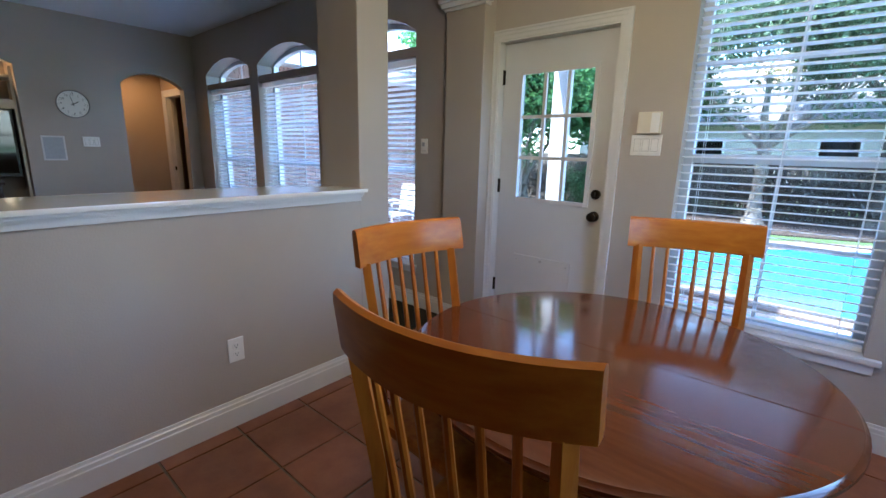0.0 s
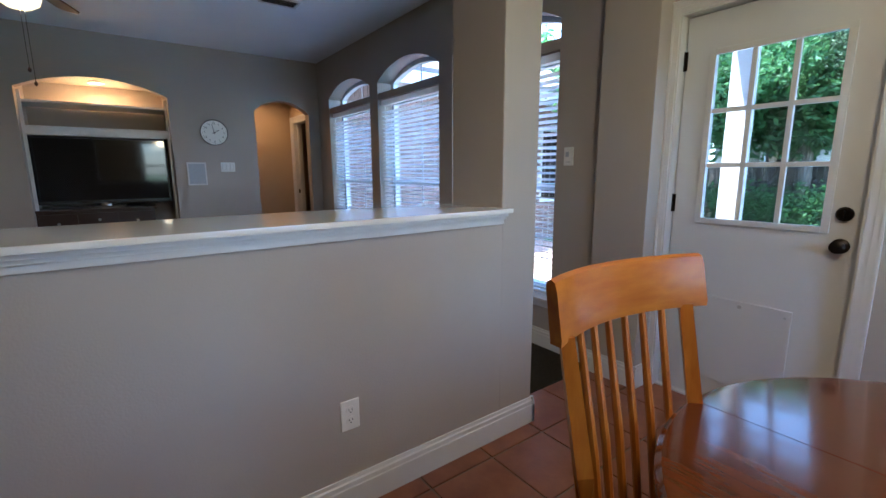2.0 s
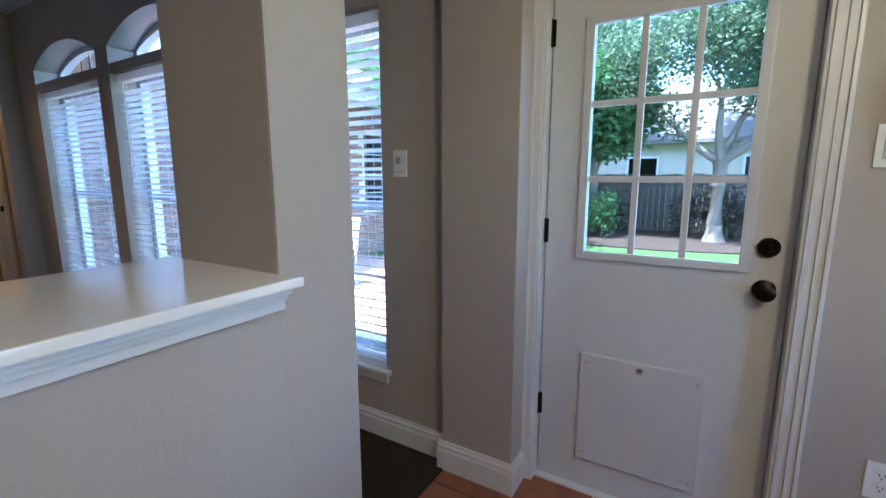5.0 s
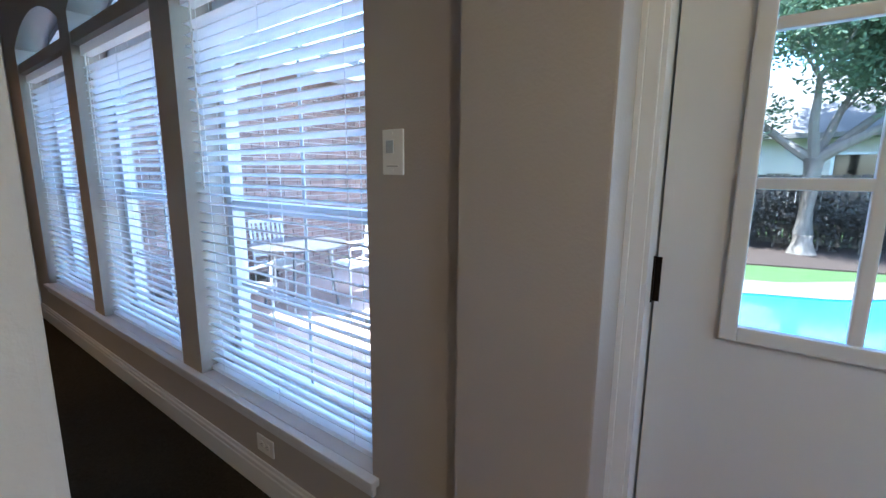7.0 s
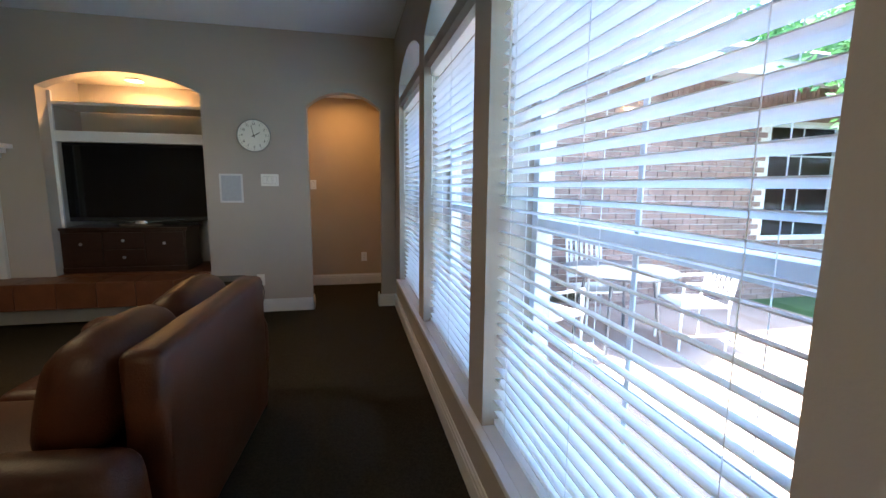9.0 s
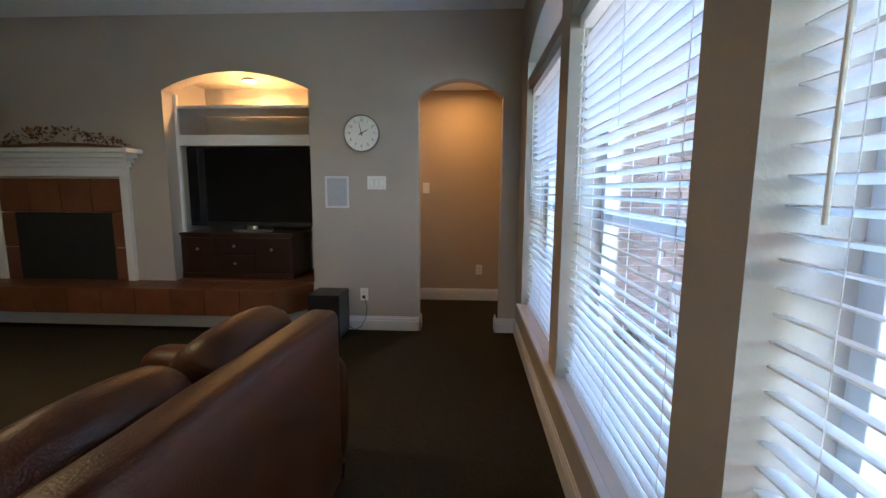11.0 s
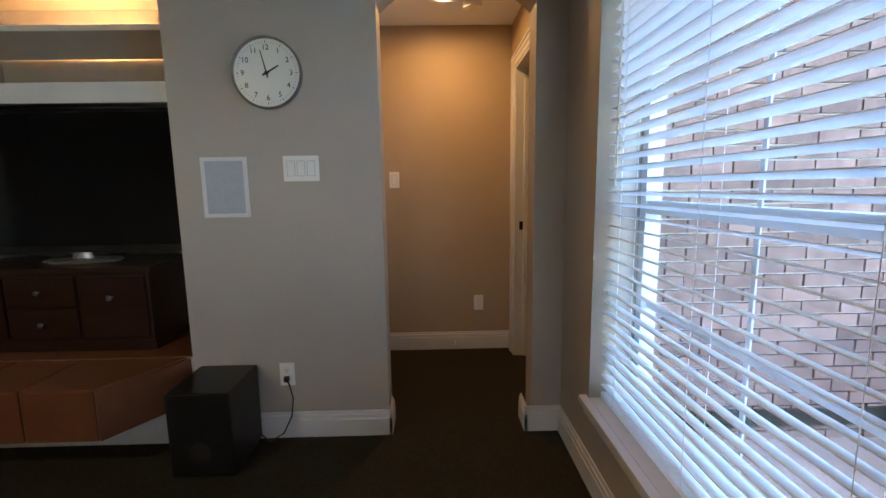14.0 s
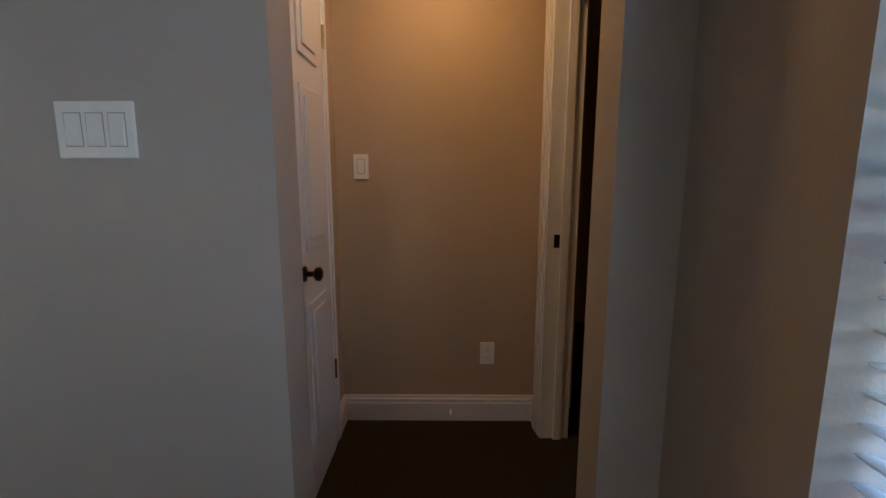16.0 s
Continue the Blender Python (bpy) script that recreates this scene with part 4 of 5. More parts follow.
for z, nm in ((1.995, "shelf"), (1.735, "shelf")):
    bm = bmesh.new()
    box(bm, NX0 + 0.001, NX1 - 0.001, 4.925, NB - 0.035, z, z + 0.028, 0.003)
    part(nm, bm, TRIM, unit)
for x0, x1 in ((NX0 + 0.001, NX0 + 0.028), (NX1 - 0.028, NX1 - 0.001)):
    bm = bmesh.new()
    box(bm, x0, x1, 4.918, 4.945, 0.436, 2.115, 0.003)
    part("face_frame", bm, TRIM, unit)
bm = bmesh.new()
box(bm, NX0 + 0.028, NX1 - 0.028, 4.920, 4.940, 1.665, 1.735, 0.003)
part("valance", bm, TRIM, unit, "white board under the shelf")

tv = thing("television", "large black flat television on a silver stand", "television", at=(-2.655, 5.06, 0.872))
bm = bmesh.new()
box(bm, -0.66, 0.66, 0.0, 0.07, 0.045, 0.795, 0.008)
part("case", bm, BLACK, tv)
bm = bmesh.new()
box(bm, -0.635, 0.635, -0.004, 0.001, 0.085, 0.772)
part("screen", bm, SCREEN, tv, "glossy black screen")
bm = bmesh.new()
lathe(bm, [(0.20, 0.0), (0.205, 0.008), (0.19, 0.014), (0.06, 0.02), (0.05, 0.05)], 0.0, 0.02, 36)
st = part("stand", bm, SILVER, tv, "silver oval stand", True)
st.scale = (1.0, 0.55, 1.0)

con = thing("tv_console", "dark wooden console with drawers under the television", "console", at=(-2.73, 4.86, 0.438))
bm = bmesh.new()
box(bm, -0.53, 0.53, 0.02, 0.44, 0.05, 0.405, 0.004)
part("body", bm, DARKWOOD, con)
bm = bmesh.new()
box(bm, -0.555, 0.555, 0.0, 0.46, 0.405, 0.432, 0.006)
part("top", bm, DARKWOOD, con)
bm = bmesh.new()
box(bm, -0.54, 0.54, 0.012, 0.45, 0.0, 0.05, 0.004)
part("plinth", bm, DARKWOOD, con)
for x0, x1, z0, z1 in ((-0.515, -0.19, 0.075, 0.385), (-0.17, 0.17, 0.235, 0.385), (-0.17, 0.17, 0.075, 0.220), (0.19, 0.515, 0.075, 0.385)):
    bm = bmesh.new()
    box(bm, x0, x1, 0.004, 0.022, z0, z1, 0.004)
    dr = part("drawer", bm, DARKWOOD, con)
    bm = bmesh.new()
    cx = (x0 + x1) / 2
    cz = (z0 + z1) / 2 + (0.05 if z1 - z0 > 0.2 else 0)
    tube(bm, [(cx, 0.004, cz), (cx, -0.010, cz), (cx, -0.020, cz), (cx, -0.026, cz)], [0.006, 0.006, 0.015, 0.010], 12)
    part("knob", bm, STEEL, dr, "pewter knob", True)

# ---- hearth and fireplace ----
HZ0, HZ1 = 0.205, 0.432
hearth = thing("hearth", "raised overhanging terracotta tiled hearth with a cut corner", "hearth")
bm = bmesh.new()
extrude_poly(bm, [(-5.29, 4.445), (-2.177, 4.445), (-1.99, Y1 + 0.001), (-5.29, Y1 + 0.001)], HZ0 + 0.004, HZ1 - 0.016, "z")
part("core", bm, GROUT, hearth, "pale grout between the tiles")
bm = bmesh.new()
box(bm, -5.29, -2.02, Y1 - 0.040, Y1 - 0.002, 0.0, HZ0 + 0.006)
part("base_wall", bm, TRIM, hearth, "white recessed base under the overhang")
x = -2.178
k = 0
while x > -5.28:
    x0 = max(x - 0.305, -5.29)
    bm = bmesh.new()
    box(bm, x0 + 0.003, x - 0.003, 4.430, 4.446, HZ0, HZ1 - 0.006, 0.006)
    part("tile", bm, TILE_DIM, hearth)
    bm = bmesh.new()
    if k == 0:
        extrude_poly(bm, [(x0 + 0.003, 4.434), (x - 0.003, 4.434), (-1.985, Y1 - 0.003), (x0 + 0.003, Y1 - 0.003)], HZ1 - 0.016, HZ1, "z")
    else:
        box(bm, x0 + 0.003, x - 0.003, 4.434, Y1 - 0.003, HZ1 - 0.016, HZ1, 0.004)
    part("tile", bm, TILE_DIM, hearth)
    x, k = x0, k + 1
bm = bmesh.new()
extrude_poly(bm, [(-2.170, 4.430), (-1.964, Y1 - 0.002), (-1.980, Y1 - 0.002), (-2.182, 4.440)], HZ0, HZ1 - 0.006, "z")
part("tile", bm, TILE_DIM, hearth)
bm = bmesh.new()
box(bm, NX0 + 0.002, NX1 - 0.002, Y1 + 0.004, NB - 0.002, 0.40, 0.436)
structure("floor_niche", bm, TILE_DIM, "terracotta tiled floor of the niche", "floor")

FX = -4.27
fire = thing("fireplace", "fireplace with terracotta surround and white mantel", "fireplace", at=(FX, Y1, 0.43))
# flat black sheet, no hollow: the opening's shade is its colour
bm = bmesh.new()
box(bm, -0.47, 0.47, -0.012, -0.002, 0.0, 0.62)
part("firebox", bm, FIREBOX_SHADE, fire, "flat black sheet for the shaded firebox opening")
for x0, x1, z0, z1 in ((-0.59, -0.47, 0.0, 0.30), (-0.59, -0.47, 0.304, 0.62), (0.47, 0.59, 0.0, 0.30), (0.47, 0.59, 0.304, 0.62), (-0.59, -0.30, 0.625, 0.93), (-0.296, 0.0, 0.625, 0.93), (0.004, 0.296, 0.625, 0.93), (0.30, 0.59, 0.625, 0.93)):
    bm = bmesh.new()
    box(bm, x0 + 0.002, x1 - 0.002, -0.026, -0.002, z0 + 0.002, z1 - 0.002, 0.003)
    part("tile", bm, TILE_DIM, fire)
for s in (-1, 1):
    bm = bmesh.new()
    box(bm, min(s * 0.59, s * 0.66), max(s * 0.59, s * 0.66), -0.045, -0.002, 0.0, 0.95, 0.004)
    part("leg", bm, TRIM, fire, "white mantel leg")
bm = bmesh.new()
for o, d, z0, z1 in ((0.66, 0.05, 0.95, 1.03), (0.68, 0.07, 1.03, 1.07), (0.71, 0.10, 1.07, 1.11), (0.745, 0.14, 1.11, 1.15)):
    box(bm, -o, o, -d, -0.002, z0, z1, 0.006)
part("frieze", bm, TRIM, fire, "white moulded frieze")
bm = bmesh.new()
box(bm, -0.80, 0.80, -0.20, -0.002, 1.15, 1.185, 0.006)
part("mantel_shelf", bm, TRIM, fire, "white mantel shelf")

gar = thing("dried_garland", "brown dried flower arrangement on the mantel", "dried flowers", at=(FX + 0.10, Y1 - 0.10, 1.615))
rnd = random.Random(5)
bm = bmesh.new()
for i in range(260):
    u = rnd.uniform(-0.62, 0.62)
    h = 0.17 * (1 - (u / 0.64) ** 2) * rnd.random() ** 0.6 + 0.012
    c = Vector((u, rnd.uniform(-0.05, 0.05), h))
    d = Vector((rnd.uniform(-1, 1), rnd.uniform(-0.6, 0.6), rnd.uniform(-0.1, 1))).normalized()
    q = d.to_track_quat("Y", "Z")
    l, w = rnd.uniform(0.025, 0.06), rnd.uniform(0.008, 0.018)
    pts = [bm.verts.new(c + q @ Vector(p)) for p in ((0, 0, 0), (w, l * 0.5, 0.004), (0, l, 0), (-w, l * 0.5, 0.004))]
    bm.faces.new(pts)
tagged(part("leaves", bm, GARLAND, gar), kind="stuff")
bm = bmesh.new()
tube(bm, [(-0.58, 0, 0.012), (-0.3, 0.01, 0.03), (0, 0, 0.04), (0.3, -0.01, 0.03), (0.58, 0, 0.012)], [0.008, 0.013, 0.014, 0.013, 0.008], 8)
part("stem", bm, GARLAND, gar)

# ---- subwoofer and its cable ----
sub = thing("subwoofer", "black cube subwoofer on the carpet", "subwoofer", at=(-1.775, 4.60, 0))
bm = bmesh.new()
box(bm, -0.132, 0.138, -0.15, 0.15, 0.02, 0.395, 0.008)
part("cabinet", bm, BLACK, sub)
bm = bmesh.new()
tube(bm, [(0, -0.149, 0.13), (0, -0.156, 0.13)], 0.045, 20)
part("port", bm, INK, sub, "dark round port")
for sx in (-0.11, 0.11):
    for sy in (-0.115, 0.115):
        bm = bmesh.new()
        lathe(bm, [(0.016, 0.0), (0.018, 0.02)], sx, sy, 12)
        part("foot", bm, BLACK, sub)
cab = thing("power_cable", "thin black cable from the subwoofer to the outlet", "cable", at=(-1.5, Y1, 0))
bm = bmesh.new()
tube(bm, [(-0.135, -0.06, 0.06), (-0.08, -0.07, 0.02), (-0.02, -0.05, 0.05), (0.02, -0.04, 0.13), (0.03, -0.03, 0.22), (0.015, -0.03, 0.29), (0.0, -0.022, 0.315)], 0.0035, 6)
part("cord", bm, BLACK, cab, smooth=True)
bm = bmesh.new()
box(bm, -0.012, 0.012, -0.030, -0.009, 0.303, 0.328, 0.003)
part("plug", bm, BLACK, cab)

# ---- sofa ----


def cushion(bm, x0, x1, y0, y1, z0, z1, puff=0.02, r=0.05, lean=0.0):
    """A soft block with rounded edges and bulging sides."""
    b2 = bmesh.new()
    box(b2, x0, x1, y0, y1, z0, z1)
    bmesh.ops.bevel(b2, geom=b2.edges[:], offset=r, segments=4, affect="EDGES", profile=0.5)
    bmesh.ops.subdivide_edges(b2, edges=[e for e in b2.edges if e.calc_length() > 0.18], cuts=5, use_grid_fill=True)
    c = Vector(((x0 + x1) / 2, (y0 + y1) / 2, (z0 + z1) / 2))
    hx, hy, hz = (x1 - x0) / 2, (y1 - y0) / 2, (z1 - z0) / 2
    for v in b2.verts:
        p = v.co - c
        a, b, d = min(1, abs(p.x / hx)), min(1, abs(p.y / hy)), min(1, abs(p.z / hz))
        v.co.x += math.copysign(puff * (1 - b * b) * (1 - d * d) * a, p.x)
        v.co.z += math.copysign(puff * (1 - b * b) * (1 - a * a) * d, p.z)
        nz_ = noise.noise(v.co * 5.0)
        v.co += p.normalized() * nz_ * 0.008
        v.co.x += lean * (v.co.z - z0)
    me = bpy.data.meshes.new("c")
    b2.to_mesh(me)
    b2.free()
    bm.from_mesh(me)
    return bm


sofa = thing("loveseat", "brown leather loveseat with two loose back cushions", "sofa", at=(-1.115, 2.06, 0), rz=-4)
bm = bmesh.new()
cushion(bm, -0.125, 0.0, -0.555, 0.555, 0.08, 0.810, 0.006, 0.035, 0.0)
part("backrest", bm, LEATHER, sofa, "leather back with a rounded top", True)
bm = bmesh.new()
cushion(bm, -0.93, -0.12, -0.55, 0.55, 0.08, 0.28, 0.004, 0.03)
part("seat_base", bm, LEATHER, sofa, smooth=True)
for s in (-1, 1):
    bm = bmesh.new()
    y0, y1 = sorted((s * 0.56, s * 0.75))
    cushion(bm, -0.95, -0.03, y0, y1, 0.08, 0.57, 0.010, 0.08)
    part("armrest", bm, LEATHER, sofa, "padded leather arm", True)
    bm = bmesh.new()
    y0, y1 = sorted((s * 0.006, s * 0.555))
    cushion(bm, -0.90, -0.22, y0, y1, 0.28, 0.45, 0.020, 0.05)
    part("seat_cushion", bm, LEATHER, sofa, smooth=True)
    bm = bmesh.new()
    cushion(bm, -0.415, -0.225, y0 + 0.012, y1 - 0.012, 0.44, 0.812, 0.045, 0.085, 0.20)
    bc = part("back_cushion", bm, LEATHER, sofa, "plump leather back cushion", True)
    bm = bmesh.new()
    tube(bm, [(-0.262, y0 + 0.07, 0.8145), (-0.262, (y0 + y1) / 2, 0.823), (-0.262, y1 - 0.07, 0.8145)], 0.0035, 6)
    part("piping", bm, LEATHER, bc)
    for xx in (-0.88, -0.06):
        bm = bmesh.new()
        lathe(bm, [(0.02, 0.0), (0.028, 0.085)], xx, s * 0.66, 12)
        part("foot", bm, DARKWOOD, sofa)

# ---- outdoors ----
GZ = -0.20
bm = bmesh.new()
lathe(bm, [(220, GZ - 0.05), (220, GZ)], 20, 0, 64)
structure("ground", bm, LAWN, "green lawn that runs on to the horizon", "ground")


def closed_curve(pts, per=8):
    """A smooth closed outline through a few points."""
    out = []
    k = len(pts)
    for i in range(k):
        p0, p1, p2, p3 = (Vector(pts[(i + d) % k]) for d in (-1, 0, 1, 2))
        for s in range(per):
            t = s / per
            out.append(0.5 * (2 * p1 + (p2 - p0) * t + (2 * p0 - 5 * p1 + 4 * p2 - p3) * t * t + (3 * p1 - p0 - 3 * p2 + p3) * t ** 3))
    return out


def outset(pts, d):
    k = len(pts)
    res = []
    for i in range(k):
        tg = (pts[(i + 1) % k] - pts[i - 1]).normalized()
        res.append(pts[i] + Vector((tg.y, -tg.x)) * d)
    return res


POOL = closed_curve([(3.0, 0.3), (2.9, -1.2), (2.8, -3.0), (3.3, -5.2), (5.4, -6.2), (7.2, -5.0), (7.4, -3.4), (6.7, -2.1), (5.95, -1.2), (5.6, -0.3), (5.2, 0.5), (4.3, 1.0)])
bm = bmesh.new()
ring0, ring1 = outset(POOL, 0.30), outset(POOL, 1.0)
for a in range(len(POOL)):
    b = (a + 1) % len(POOL)
    bm.faces.new([bm.verts.new((p.x, p.y, GZ + 0.012)) for p in (ring0[a], ring0[b], ring1[b], ring1[a])])
structure("pavement_pool", bm, COPING, "pinkish stone deck round the pool", "pavement")
bm = bmesh.new()
box(bm, XO, 4.6, -7.5, 4.93, GZ - 0.02, GZ + 0.018)
structure("pavement_patio", bm, PATIO, "pinkish stone patio", "pavement")
bm = bmesh.new()
o1 = outset(POOL, 0.32)
k = len(POOL)
for a in range(k):
    b = (a + 1) % k
    v = [bm.verts.new((p.x, p.y, z)) for p, z in ((POOL[a], GZ + 0.05), (POOL[b], GZ + 0.05), (o1[b], GZ + 0.05), (o1[a], GZ + 0.05), (o1[a], GZ), (o1[b], GZ), (POOL[a], GZ), (POOL[b], GZ))]
    bm.faces.new((v[0], v[1], v[2], v[3])), bm.faces.new((v[3], v[2], v[5], v[4])), bm.faces.new((v[1], v[0], v[6], v[7]))
pool = thing("swimming_pool", "free-form swimming pool with stone coping", "pool")
part("coping", bm, COPING, pool, "pale stone coping")
bm = bmesh.new()
extrude_poly(bm, [tuple(p) for p in outset(POOL, 0.01)], GZ + 0.020, GZ + 0.028, "z")
part("water", bm, WATER, pool, "bright blue water")
bm = bmesh.new()
inn = outset(POOL, -0.01)
for a in range(k):
    b = (a + 1) % k
    bm.faces.new([bm.verts.new((p.x, p.y, z)) for p, z in ((inn[a], GZ + 0.026), (inn[b], GZ + 0.026), (inn[b], GZ + 0.05), (inn[a], GZ + 0.05))])
part("tile_band", bm, POOLTILE, pool, "blue tile band")
bm = bmesh.new()
extrude_poly(bm, [(9.4, -9), (11.4, -9), (11.4, 9), (8.3, 9), (8.0, 3), (8.0, 0.0), (8.4, -1.6), (9.1, -4)], GZ + 0.001, GZ + 0.03, "z")
structure("ground_bed", bm, MULCH, "dark mulched planting bed", "ground")

# fence
fence = thing("fence", "dark weathered board fence", "fence", at=(11.5, 0, GZ))
bm = bmesh.new()
box(bm, 0, 0.02, 0, 0.135, 0, 1.56)
board = mesh_of("board", bm, FENCE)
rnd = random.Random(3)
for i in range(210):
    o = new("board", board)
    o.parent = fence
    o.location = (rnd.uniform(-0.006, 0.006), -14 + i * 0.145, rnd.uniform(-0.02, 0.02))
for z in (0.35, 1.25):
    bm = bmesh.new()
    box(bm, 0.03, 0.07, -14, 16.4, z, z + 0.09)
    part("rail", bm, FENCE, fence)


def leaf_cloud(bm, rnd, clumps, count, size):
    """Small leaves scattered through ball-shaped clumps: (centre, radii)."""
    for c, r in clumps:
        for _ in range(count):
            d = Vector((rnd.gauss(0, 1), rnd.gauss(0, 1), rnd.gauss(0, 1))).normalized() * (rnd.random() ** 0.45)
            p = Vector(c) + Vector((d.x * r[0], d.y * r[1], d.z * r[2]))
            q = Euler((rnd.uniform(0, 6.28), rnd.uniform(0, 6.28), rnd.uniform(0, 6.28))).to_quaternion()
            s = size * rnd.uniform(0.6, 1.3)
            bm.faces.new([bm.verts.new(p + q @ Vector(w)) for w in ((0, -s, 0), (s * 0.45, 0, s * 0.12), (0, s, 0), (-s * 0.45, 0, s * 0.12))])


def hedge(y0, y1, h, label, mat=LEAF_DARK, x=10.55, seed=1, depth=0.6):
    rnd = random.Random(seed)
    t = thing("hedge", label, "hedge", group="hedges along the fence", at=(x, (y0 + y1) / 2, GZ))
    L = (y1 - y0) / 2
    bm = bmesh.new()
    for i in range(int(L * 3) + 1):
        u = rnd.uniform(-L * 0.8, L * 0.8)
        tube(bm, [(0, u, 0), (rnd.uniform(-0.1, 0.1), u + rnd.uniform(-0.15, 0.15), h * 0.55)], [0.02, 0.008], 5)
    part("stems", bm, BARK, t)
    bm = bmesh.new()
    clumps = []
    n_ = max(3, int(L * 5))
    for i in range(n_):
        u = -L + 2 * L * (i + 0.5) / n_
        hh = h * rnd.uniform(0.86, 1.04)
        clumps.append(((rnd.uniform(-0.1, 0.1), u, hh * 0.52), (depth, L / n_ * 1.7, hh * 0.5)))
    leaf_cloud(bm, rnd, clumps, 420, 0.055)
    part("foliage", bm, mat, t)
    return t


hedge(-3.3, -0.05, 1.42, "dark purple-leaved rounded hedge by the fence", seed=2)
hedge(-8.5, -5.0, 1.35, "dark purple-leaved hedge by the fence", seed=3)
hedge(0.9, 3.4, 1.35, "dark green hedge by the fence", seed=4)
hedge(3.6, 8.0, 1.35, "dark green hedge by the fence", seed=5)
hedge(1.15, 3.6, 1.25, "green leafy shrubs before the fence", mat=LEAF_LIME, x=9.5, seed=6)


def limb(bm, rnd, start, direction, length, radius, depth, tips):
    """A bent limb that forks."""
    pts, rad = [Vector(start)], [radius]
    d = Vector(direction).normalized()
    for i in range(4):
        d = (d + Vector((rnd.uniform(-0.16, 0.16), rnd.uniform(-0.16, 0.16), rnd.uniform(-0.04, 0.14)))).normalized()
        pts.append(pts[-1] + d * length / 4)
        rad.append(radius * (1 - 0.14 * (i + 1)))
    tube(bm, pts, rad, 8 if depth > 1 else 5, cap=False)
    if depth == 0:
        tips.append(pts[-1])
        return
    tips.append(pts[-1])
    for i in range(3 if depth > 1 else 2):
        nd = (d + Vector((rnd.uniform(-0.75, 0.75), rnd.uniform(-0.75, 0.75), rnd.uniform(-0.1, 0.5)))).normalized()
        limb(bm, rnd, pts[-1 if i else -2], nd, length * 0.68, rad[-1] * 0.72, depth - 1, tips)


def tree(label, x, y, fork, radius, limbs, seed, mat=LEAF, leaf=0.075, count=90, puff=0.62, depth=3, length=1.5, flare=1.7):
    rnd = random.Random(seed)
    t = thing("tree", label, "tree", at=(x, y, GZ))
    bm = bmesh.new()
    tips = []
    tube(bm, [(0, 0, -0.02), (0, 0, 0.12), (0.02, 0.01, 0.4), (0, 0.02, fork * 0.7), (0, 0, fork)], [radius * flare, radius * 1.25, radius, radius * 0.92, radius * 0.98], 14)
    for d in limbs:
        limb(bm, rnd, (0, 0, fork - 0.05), d, length, radius * 0.62, depth, tips)
    part("trunk", bm, BARK, t, "pale bark trunk and limbs", True)
    bm = bmesh.new()
    clumps = [(tuple(p + Vector((rnd.uniform(-0.3, 0.3), rnd.uniform(-0.3, 0.3), rnd.uniform(-0.1, 0.4)))), (puff * rnd.uniform(0.7, 1.3), puff * rnd.uniform(0.7, 1.3), puff * 0.6)) for p in tips]
    leaf_cloud(bm, rnd, clumps, count, leaf)
    part("crown", bm, mat, t, "loose leafy crown with gaps")
    return t


tree("spreading oak with pale forked trunk on the lawn", 9.9, -0.95, 1.85, 0.17, [(0.2, 0.9, 0.55), (-0.3, -0.95, 0.62), (0.5, -0.3, 1.0), (-0.5, 0.35, 1.0), (0.1, -0.75, 0.9)], 11, count=330, puff=0.78, leaf=0.058)
tree("crepe myrtle with thin pale stems by the patio", 5.2, 2.75, 0.25, 0.06, [(0.2, 0.3, 1), (-0.25, 0.2, 1), (0.1, -0.3, 1), (-0.1, -0.1, 1.1)], 12, mat=LEAF_LIME, leaf=0.06, count=110, puff=0.55, depth=3, length=1.35, flare=1.2)
tree("dense green tree behind the patio", 8.2, 4.3, 1.0, 0.12, [(0.3, 0.6, 0.8), (-0.4, -0.6, 0.8), (0.5, -0.5, 0.9), (-0.4, 0.5, 1), (0, 0, 1)], 13, mat=LEAF_LIME, leaf=0.10, count=260, puff=0.85)
tree("leafy green tree by the fence", 10.9, 2.9, 0.9, 0.10, [(0.3, 0.6, 0.8), (-0.4, -0.6, 0.8), (0.5, -0.5, 0.9), (-0.4, 0.5, 1), (0, -0.2, 1)], 31, mat=LEAF_LIME, leaf=0.10, count=220, puff=0.8, length=1.35)
tree("dark-trunked tree leaning by the fence", 10.9, -3.1, 2.6, 0.19, [(0.3, 0.7, 0.7), (-0.3, -0.7, 0.8), (-0.5, 0.3, 0.9), (0.4, -0.3, 1)], 32, leaf=0.06, count=320, puff=0.85)
tree("tall tree beyond the fence", 15.5, -4.0, 2.6, 0.2, [(0.3, 0.6, 0.8), (-0.4, -0.6, 0.8), (0.5, -0.5, 0.9), (-0.4, 0.5, 1)], 14, leaf=0.15, count=170, puff=1.25, length=2.1)
tree("tall tree beyond the fence", 16.5, 5.0, 2.4, 0.2, [(0.3, 0.6, 0.8), (-0.4, -0.6, 0.8), (0.5, -0.5, 0.9), (-0.4, 0.5, 1)], 15, leaf=0.15, count=170, puff=1.25, length=2.1)
tree("tall tree beyond the fence", 14.5, -9.5, 2.4, 0.2, [(0.3, 0.6, 0.8), (-0.4, -0.6, 0.8), (0.5, -0.5, 0.9), (-0.4, 0.5, 1)], 16, leaf=0.15, count=170, puff=1.25, length=2.1)
tree("tall tree beyond the fence", 14.0, 10.5, 2.0, 0.2, [(0.3, 0.6, 0.8), (-0.4, -0.6, 0.8), (0.5, -0.5, 0.9), (-0.4, 0.5, 1)], 17, mat=LEAF_LIME, leaf=0.13, count=80, puff=1.2, length=2.1)


